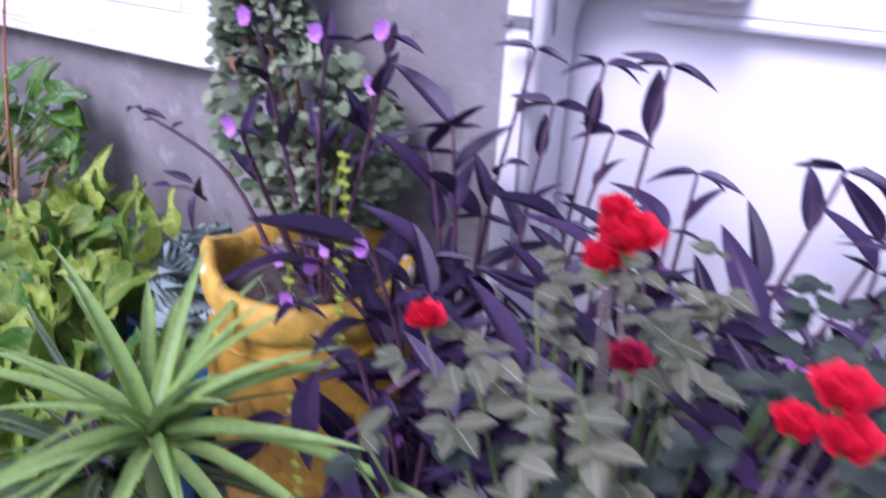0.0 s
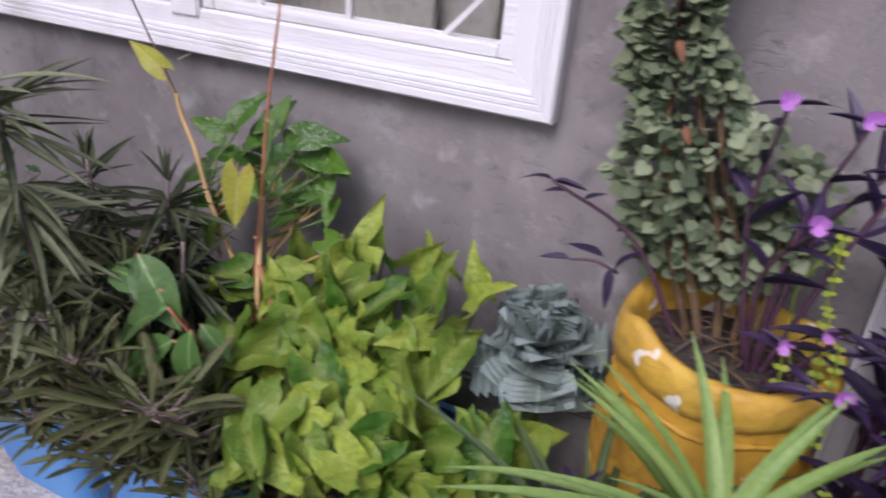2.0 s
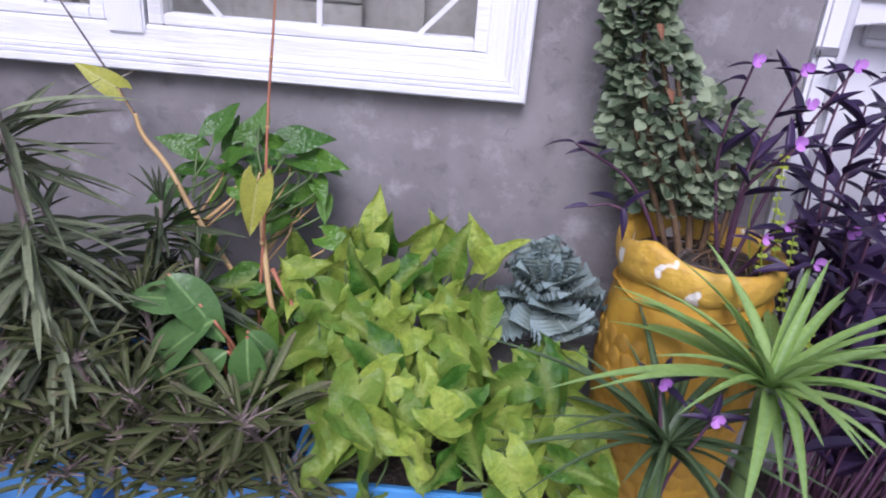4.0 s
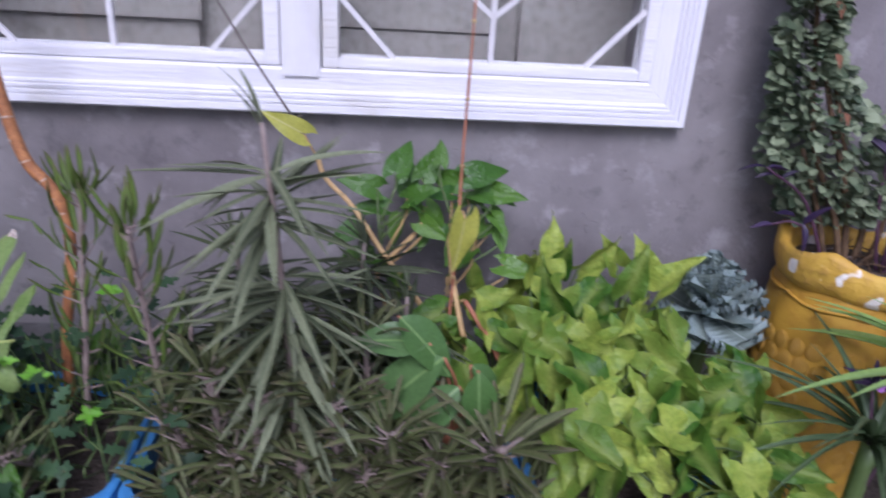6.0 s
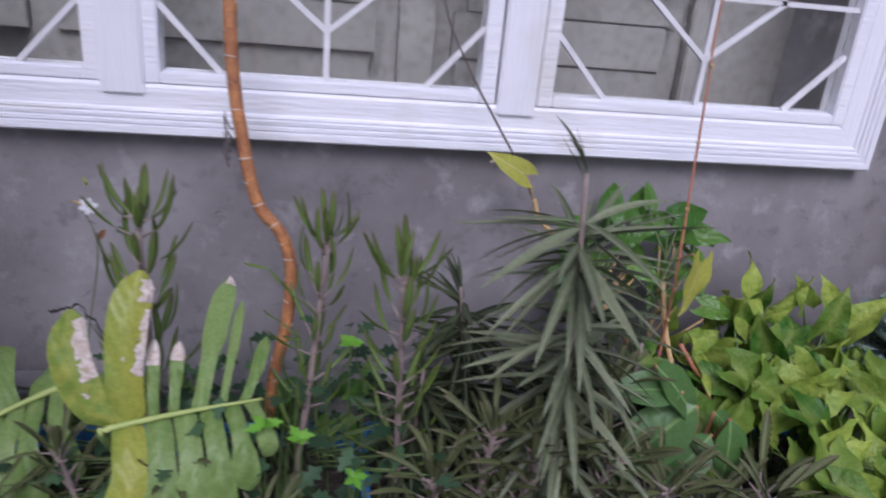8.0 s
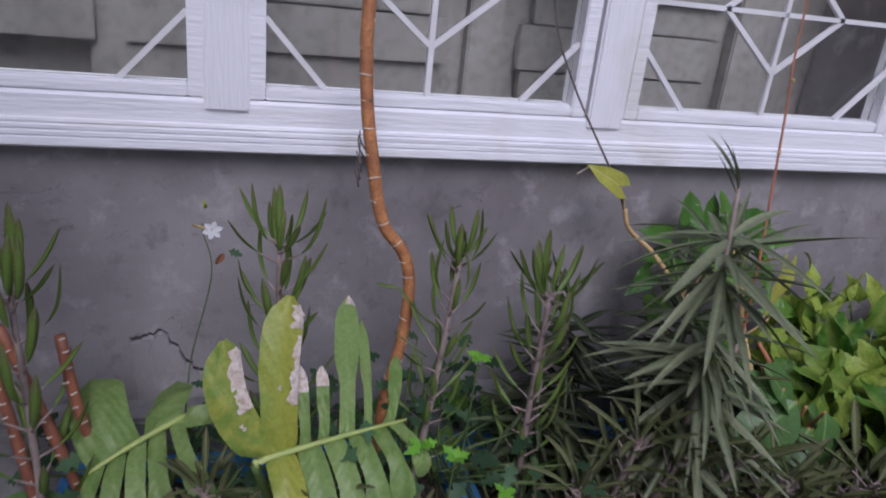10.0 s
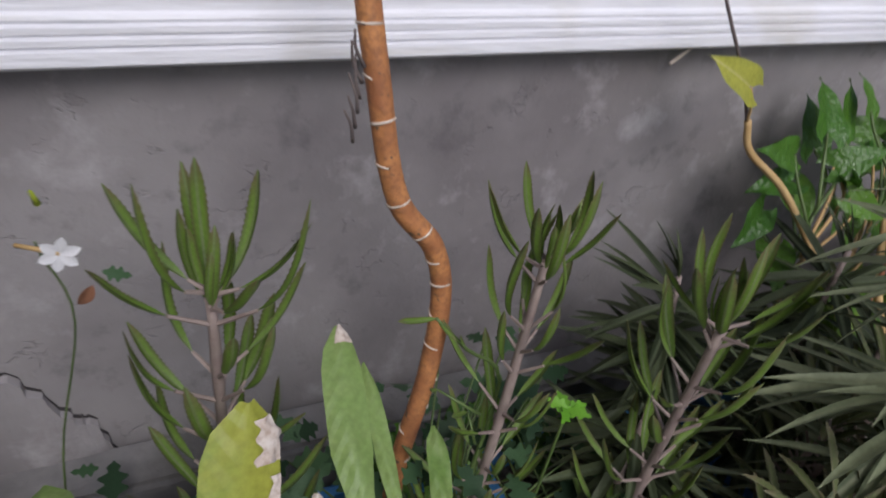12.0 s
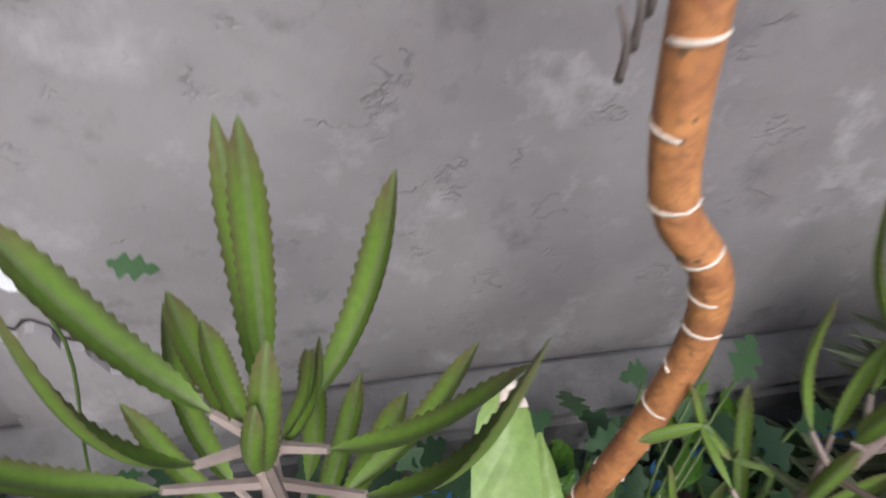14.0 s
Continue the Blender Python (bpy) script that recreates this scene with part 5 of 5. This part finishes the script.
def rose_bush():
    p = thing("rose_bush", "rose bush with red blooms and dull green leaves", "rose", (0.66, -0.32, LEDGE))
    root = Vector((0.66, -0.30, LEDGE))
    for c, s, me in (((0.655, -0.318, 1.157), 0.0165, RED_PETAL), ((0.644, -0.315, 1.143), 0.012, RED_PETAL), ((0.547, -0.322, 1.078), 0.0125, RED_PETAL), ((0.645, -0.315, 1.170), 0.009, RED_PETAL), ((0.755, -0.320, 1.116), 0.0145, RED_PETAL), ((0.762, -0.325, 1.098), 0.0140, RED_PETAL), ((0.742, -0.325, 1.098), 0.011, RED_PETAL), ((0.667, -0.325, 1.100), 0.0115, DARK_PETAL)):
        c = Vector(c)
        bl = part("bloom", tubed([c - p.location + Vector((0, 0, -0.008)), c - p.location], 0.002, 0.003, 8), GREEN_STEM, p, "cupped red bloom")
        for ring, (n, el, r) in enumerate(((6, 10, 1.0), (5, 38, 0.85), (4, 60, 0.62), (3, 78, 0.4))):
            for k in range(n):
                a = 360 * k / n + ring * 31
                part("petal", me, None, bl, "", aim(c - p.location, polar(a, el) + Vector((0, -0.35, 0.1)), s * (0.55 + 0.45 * r), (0, -0.5, 1)))
        stem("stem", p, [root, root.lerp(c, 0.5) + Vector((0.01, 0.03, 0.03)), c - Vector((0, 0, 0.008))], 0.0022, 0.0011, TWIG, 6, 5)
    for k in range(260):
        b = Vector((rnd(0.54, 1.0), rnd(-0.42, -0.12), 0))
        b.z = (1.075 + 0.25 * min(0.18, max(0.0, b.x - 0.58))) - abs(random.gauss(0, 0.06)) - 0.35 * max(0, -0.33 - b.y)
        # leaves low down and to the right get the shade-dark colour
        me = ROSE_LEAF if b.x < 0.70 and b.z > 1.03 else SHADED_ROSE_LEAF
        az = rnd(0, 360)
        for d in (0, 55, -55):
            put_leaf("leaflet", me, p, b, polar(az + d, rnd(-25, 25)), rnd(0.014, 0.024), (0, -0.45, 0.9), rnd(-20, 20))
        if k % 3 == 0:
            stem("twig", p, [root + Vector((0, 0, 0.25)), root.lerp(b, 0.6) + Vector((0, 0, 0.12)), b], 0.002, 0.0012, GREEN_STEM, 5, 3)


def strap_plant():
    c = Vector((0.282, -0.340, 0.880))
    p = thing("spider_plant", "bright green spider plant with arching strap leaves", "plant", (c.x, c.y, LEDGE))
    stem("stem", p, [(c.x, c.y, LEDGE), (c.x, c.y, 0.65), c], 0.010, 0.013, GREEN_STEM, 8, 4)
    for k in range(38):
        az = k * 137.5 + rnd(-12, 12)
        el = 10 + 58 * ((k * 11) % 38) / 38
        w = polar(az, el)
        long = rnd(0.145, 0.185) if el > 35 else rnd(0.17, 0.225)
        if w.y < -0.3:
            long *= 0.8
        put_leaf("leaf", STRAPS, p, c + w * 0.006 - Vector((0, 0, 0.012 * (1 - el / 70))), w, long, (0, 0, 1), rnd(-10, 10))
    # added second plant: its dark leaves stand for the spider plant's shaded side
    d = Vector((0.185, -0.335, 0.775))
    q = thing("dark_strap_plant", "added grassy plant, dark green for the spider plant's shaded leaves", "plant", (d.x, d.y, LEDGE))
    stem("stem", q, [(d.x, d.y, LEDGE), (d.x, d.y, 0.60), d], 0.010, 0.012, GREEN_STEM, 8, 4)
    for k in range(34):
        w = polar(k * 137.5 + rnd(-12, 12), 15 + 52 * ((k * 11) % 34) / 34)
        put_leaf("leaf", SHADED_STRAPS, q, d + w * 0.006, w, rnd(0.13, 0.20) * (0.75 if w.y < -0.3 else 1.0), (0, 0, 1), rnd(-15, 15))


def creeper():
    """A column of small round leaves climbing out of the pot."""
    p = thing("climbing_round_leaf_shrub", "column of small round grey-green leaves", "shrub", (POT.x - 0.03, POT.y + 0.02, LEDGE + 0.49))
    for pts in ([(0.25, -0.10, 0.90), (0.225, -0.09, 1.03), (0.16, -0.07, 1.2), (0.135, -0.05, 1.4), (0.125, -0.04, 1.68)], [(0.262, -0.09, 0.90), (0.255, -0.10, 1.0), (0.20, -0.07, 1.13), (0.145, -0.05, 1.32)],
                [(0.238, -0.11, 0.90), (0.205, -0.11, 1.0), (0.15, -0.09, 1.12), (0.125, -0.06, 1.3)], [(0.225, -0.09, 0.90), (0.19, -0.10, 0.99), (0.14, -0.09, 1.10)], [(0.268, -0.11, 0.90), (0.28, -0.11, 1.0), (0.275, -0.09, 1.09)]):
        stem("branch", p, pts, 0.0055, 0.003, ROOT, 7, 5, "", 0.1)
    near, joined = 0, bmesh.new()
    edges = [(0.995, 0.155, 0.290), (1.06, 0.112, 0.322), (1.115, 0.100, 0.312), (1.166, 0.098, 0.222), (1.24, 0.088, 0.164), (1.75, 0.076, 0.142)]
    for k in range(4600):
        z = 0.995 + 0.70 * random.random() ** 1.45
        for (za, la, ra), (zb, lb, rb) in zip(edges, edges[1:]):
            if z <= zb:
                f = (z - za) / (zb - za)
                left, right = la + (lb - la) * f, ra + (rb - ra) * f
                break
        cx, half = (left + right) / 2, (right - left) / 2
        a = rnd(0, 2 * math.pi)
        rr = half * (0.25 + 0.75 * random.random() ** 0.5) * (1 + 0.28 * noise.noise((a * 2, z * 26, 1)))
        q = Vector((cx + rr * math.cos(a), -0.062 + min(0.75 * rr, 0.085) * math.sin(a), z))
        if q.y > 0.018 or noise.noise((q.x * 30, q.y * 30, q.z * 30)) < -0.22:
            continue
        out = Vector((math.cos(a), math.sin(a) * 0.9 - 0.35, rnd(-0.6, 0.45)))
        m = aim(q - p.location, out, rnd(0.0120, 0.0215), (rnd(-0.6, 0.6), -0.55, rnd(0.2, 1.0)), rnd(-40, 40))
        if near < 300 and q.y < -0.07 and z < 1.3:
            near += 1
            part("leaf", CREEPER_LEAF, None, p, "", m)
        else:
            leaf_bm(joined, lance(0.44, 0.45), rows=5, cols=1, fold=0.12, bend=0.18, m=m)
    bmesh.ops.remove_doubles(joined, verts=joined.verts, dist=1e-5)
    tagged(part("foliage", joined, CREEPER, p, "", smooth=True), kind="stuff")
    for b, s in (((0.140, -0.108, 1.235), .02), ((0.128, -0.100, 1.30), .022), ((0.165, -0.122, 1.16), .018)):
        put_leaf("dry_leaf", DRY_LEAF, p, b, (0.3, -0.5, -0.6), s, (0, -1, 0.3), 0, "dry brown leaf")
    g = thing("golden_trailing_plant", "hanging strings of tiny golden leaves", "plant", (0.323, -0.13, LEDGE + 0.50))
    for x0, y0, z0, n in ((0.323, -0.135, 1.09, 9), (0.332, -0.15, 1.02, 8), (0.30, -0.19, 0.99, 5), (0.345, -0.17, 1.0, 8), (0.36, -0.25, 0.90, 9)):
        pts = [(x0, y0, z0), (x0 + 0.004, y0 - 0.004, z0 - 0.006 * n), (x0 + 0.008, y0 - 0.006, z0 - 0.013 * n)]
        stem("string", g, pts, 0.001, 0.0008, GOLD, 5, 4)
        for k, q in enumerate(smooth_line(pts, n // 2)):
            for s in (-1, 1):
                put_leaf("leaf", GOLD_LEAF, g, q, (s, -0.3, rnd(-.3, .3)), rnd(0.005, 0.008), (0, -0.6, 0.8))
    stem("string", g, [(0.323, -0.13, 0.92), (0.30, -0.13, 1.02), (0.323, -0.135, 1.09)], 0.0012, 0.001, GOLD, 5, 4)


def kale():
    c = Vector((0.056, -0.088, 0.818))
    p = thing("ornamental_kale", "blue-green frilly cabbage rosette", "plant", (c.x, c.y, LEDGE))
    stem("stem", p, [(c.x, c.y, LEDGE), (c.x, c.y, 0.6), c], 0.012, 0.012, GREEN_STEM, 8, 4)
    for k in range(40):
        az = k * 137.5 + rnd(-15, 15)
        el = -22 + 96 * (k / 40) + rnd(-10, 10)
        w = polar(az, el)
        if w.y > 0:
            w.y *= 0.6
        put_leaf("leaf", KALE_LEAF, p, c + Vector((0, 0, 0.055 * k / 40)), w, (0.092 - 0.0010 * k) * rnd(0.78, 1.08), (0, 0, 1) if el < 60 else (-w.x, -w.y, 0.2), rnd(-28, 28))


def side_shoot():
    p = thing("side_shoot", "thin green side shoot with a few small toothed leaves", "plant", (-0.87, -0.185, LEDGE + 0.225))
    stem("stem", p, [(-0.87, -0.185, LEDGE + 0.225), (-0.868, -0.18, 0.80), (-0.845, -0.165, 0.911), (-0.878, -0.165, 0.952), (-0.905, -0.165, 0.986)], 0.0022, 0.0012, GREEN_STEM, 6, 4)
    for tip, frm, size in (((-0.928, -0.165, 0.986), (-0.905, -0.165, 0.986), 0.030), ((-0.886, -0.165, 0.949), (-0.905, -0.165, 0.986), 0.022), ((-0.895, -0.165, 0.971), (-0.878, -0.165, 0.952), 0.022)):
        put_leaf("leaf", KAL_LEAVES, p, frm, Vector(tip) - Vector(frm), size, (0, -0.6, 0.9))
    for b, w in (((-0.868, -0.165, 0.887), (-0.8, -0.2, 0.1)), ((-0.896, -0.165, 0.918), (-0.7, -0.3, 0.3))):
        stem("leaf_stalk", p, [(-0.866, -0.18, b[2] - 0.02), b], 0.0013, 0.001, GREEN_STEM, 5)
        put_leaf("leaf", KAL_LEAVES, p, b, w, 0.026, (0, -0.6, 0.9))


def strays():
    p = thing("purple_trailing_shoot", "small purple shoot among strap leaves", "plant", (0.20, -0.33, LEDGE))
    for tip in ((0.165, -0.33, 0.86), (0.215, -0.37, 0.845)):
        stem("stem", p, [(0.20, -0.33, LEDGE), (0.19, -0.34, 0.7), tip], 0.003, 0.002, PSTEM, 6, 4)
        for k in range(6):
            put_leaf("leaf", PURPLE_LEAVES, p, tip, polar(k * 60, rnd(5, 40)), rnd(0.03, 0.05), (0, -0.3, 1))
        for a in range(3):
            w = radians(a * 120 + 20)
            put_leaf("petal", PETAL, p, Vector(tip) + Vector((0, -0.01, 0.01)), (math.cos(w), -0.4, math.sin(w)), 0.0105, (0, -1, 0.3))
    for c in ((-1.02, -0.33, 0.735), (-0.965, -0.335, 0.73)):
        f = thing("small_white_flower", "small white star flower low among leaves", "flower", (c[0], c[1] + 0.02, LEDGE + 0.225), "small white flowers")
        stem("stalk", f, [(c[0], c[1] + 0.02, 0.69), c], 0.0012, 0.001, GREEN_STEM, 5)
        for k in range(5):
            a = radians(72 * k)
            put_leaf("petal", STAR_PETAL, f, c, (math.cos(a), -0.5, math.sin(a) + 0.3), 0.013, (0, -1, 0.5))
    t = thing("broken_straw", "short white straw stuck under the window rail", "straw", (-0.593, 0.012, 1.089))
    part("straw", tubed([(-0.012, 0, -0.006), (0.012, 0.004, 0.007)], 0.0015, 0.0015, 6), RING, t)


lime_patch()
climbing_vines()
oval_plant()
narrow_shrub((-0.565, -0.26, LEDGE + 0.225), (-0.582, -0.306, 1.160), (0.01, -0.02, 0), 72, 0.130, (0.22, 0.36, 0.48, 0.62, 0.68, 0.85, 0.88, 1.0))
# low back shrubs: undergrowth shade is put into their leaf colour
narrow_shrub((-0.50, -0.16, LEDGE + 0.225), (-0.48, -0.15, 0.96), (0.0, 0.0, 0), 66, 0.10, label="low shrub with narrow leaves coloured dark for shade", blades=SHADED_LEAVES)
narrow_shrub((-0.62, -0.14, LEDGE + 0.225), (-0.66, -0.13, 0.95), (0.0, 0.0, 0), 66, 0.10, label="low shrub with narrow leaves coloured dark for shade", blades=SHADED_LEAVES)
narrow_shrub((-0.43, -0.20, LEDGE + 0.225), (-0.42, -0.19, 0.90), (0.0, 0.0, 0), 55, 0.09, label="low shrub with narrow leaves coloured dark for shade", blades=SHADED_LEAVES)
narrow_shrub((-0.72, -0.19, LEDGE + 0.225), (-0.71, -0.19, 0.86), (0.0, 0.0, 0), 55, 0.09, label="low shrub with narrow leaves coloured dark for shade", blades=SHADED_LEAVES)
spike((-1.035, -0.165, LEDGE + 0.225), (-1.046, -0.182, 1.046), 0.052, 48, up_el=36)
spike((-0.875, -0.18, LEDGE + 0.225), (-0.836, -0.175, 1.028), 0.049, 44, up_el=42)
spike((-0.735, -0.225, LEDGE + 0.225), (-0.752, -0.255, 1.015), 0.052, 48, up_el=38)
spike((-0.665, -0.29, LEDGE + 0.225), (-0.650, -0.335, 0.865), 0.058, 33, True)
spike((-0.60, -0.28, LEDGE + 0.225), (-0.595, -0.345, 0.845), 0.06, 33, True)
spike((-0.52, -0.28, LEDGE + 0.225), (-0.510, -0.345, 0.835), 0.06, 33, True)
spike((-0.45, -0.27, LEDGE + 0.225), (-0.440, -0.36, 0.80), 0.062, 36, True, up_el=40)
spike((-0.38, -0.27, LEDGE + 0.225), (-0.375, -0.35, 0.76), 0.075, 39, True, up_el=35)
spike((-0.70, -0.25, LEDGE + 0.225), (-0.71, -0.33, 0.80), 0.055, 30, True)
spike((-0.56, -0.22, LEDGE + 0.225), (-0.555, -0.25, 0.85), 0.06, 33, True)
spike((-0.47, -0.21, LEDGE + 0.225), (-0.475, -0.24, 0.86), 0.06, 33, True)
spike((-1.30, -0.20, LEDGE + 0.225), (-1.305, -0.20, 1.0), 0.062, 33)
spike((-0.90, -0.24, LEDGE + 0.225), (-0.905, -0.33, 0.74), 0.05, 27, True)
spike((-0.64, -0.24, LEDGE + 0.225), (-0.63, -0.345, 0.755), 0.06, 33, True, up_el=35)
spike((-0.56, -0.25, LEDGE + 0.225), (-0.55, -0.345, 0.74), 0.065, 33, True, up_el=35)
spike((-0.48, -0.25, LEDGE + 0.225), (-0.47, -0.345, 0.73), 0.065, 33, True, up_el=35)
spike((-0.30, -0.26, LEDGE + 0.225), (-0.309, -0.367, 0.785), 0.080, 36, True, up_el=30)
spike((-1.20, -0.22, LEDGE + 0.225), (-1.20, -0.30, 0.75), 0.06, 30, True, up_el=35)
spike((-1.28, -0.24, LEDGE + 0.225), (-1.29, -0.31, 0.74), 0.06, 30, True, up_el=35)
spike((-1.05, -0.25, LEDGE + 0.225), (-1.06, -0.34, 0.72), 0.055, 27, True, up_el=35)
for fx in (-0.34, -0.41, -0.52, -0.59, -0.66):
    spike((fx, -0.265, LEDGE + 0.225), (fx + rnd(-.02, .02), -0.36 + rnd(-.02, .015), 0.695 + rnd(-.02, .03)), 0.062, 28, True, up_el=30)
spike((-0.98, -0.28, LEDGE + 0.225), (-1.0, -0.29, 0.79), 0.055, 24, True)
spike((-1.12, -0.26, LEDGE + 0.225), (-1.125, -0.27, 0.80), 0.05, 24, True)
ringed_stem()
monstera()
rust_stems()
star_flower()
lacy_plants()
purple_clump()
rose_bush()
strap_plant()
creeper()
kale()
strays()
side_shoot()
# low shoots that hang over the front rims of the planters
for k in range(15):
    fx = -0.96 + 0.052 * k
    if -0.86 < fx < -0.70:
        continue
    spike((fx, -0.27, LEDGE + 0.225), (fx + rnd(-.02, .02), -0.352 + rnd(-.015, .015), 0.675 + rnd(-.02, .02)), 0.060, 26, True, up_el=25)
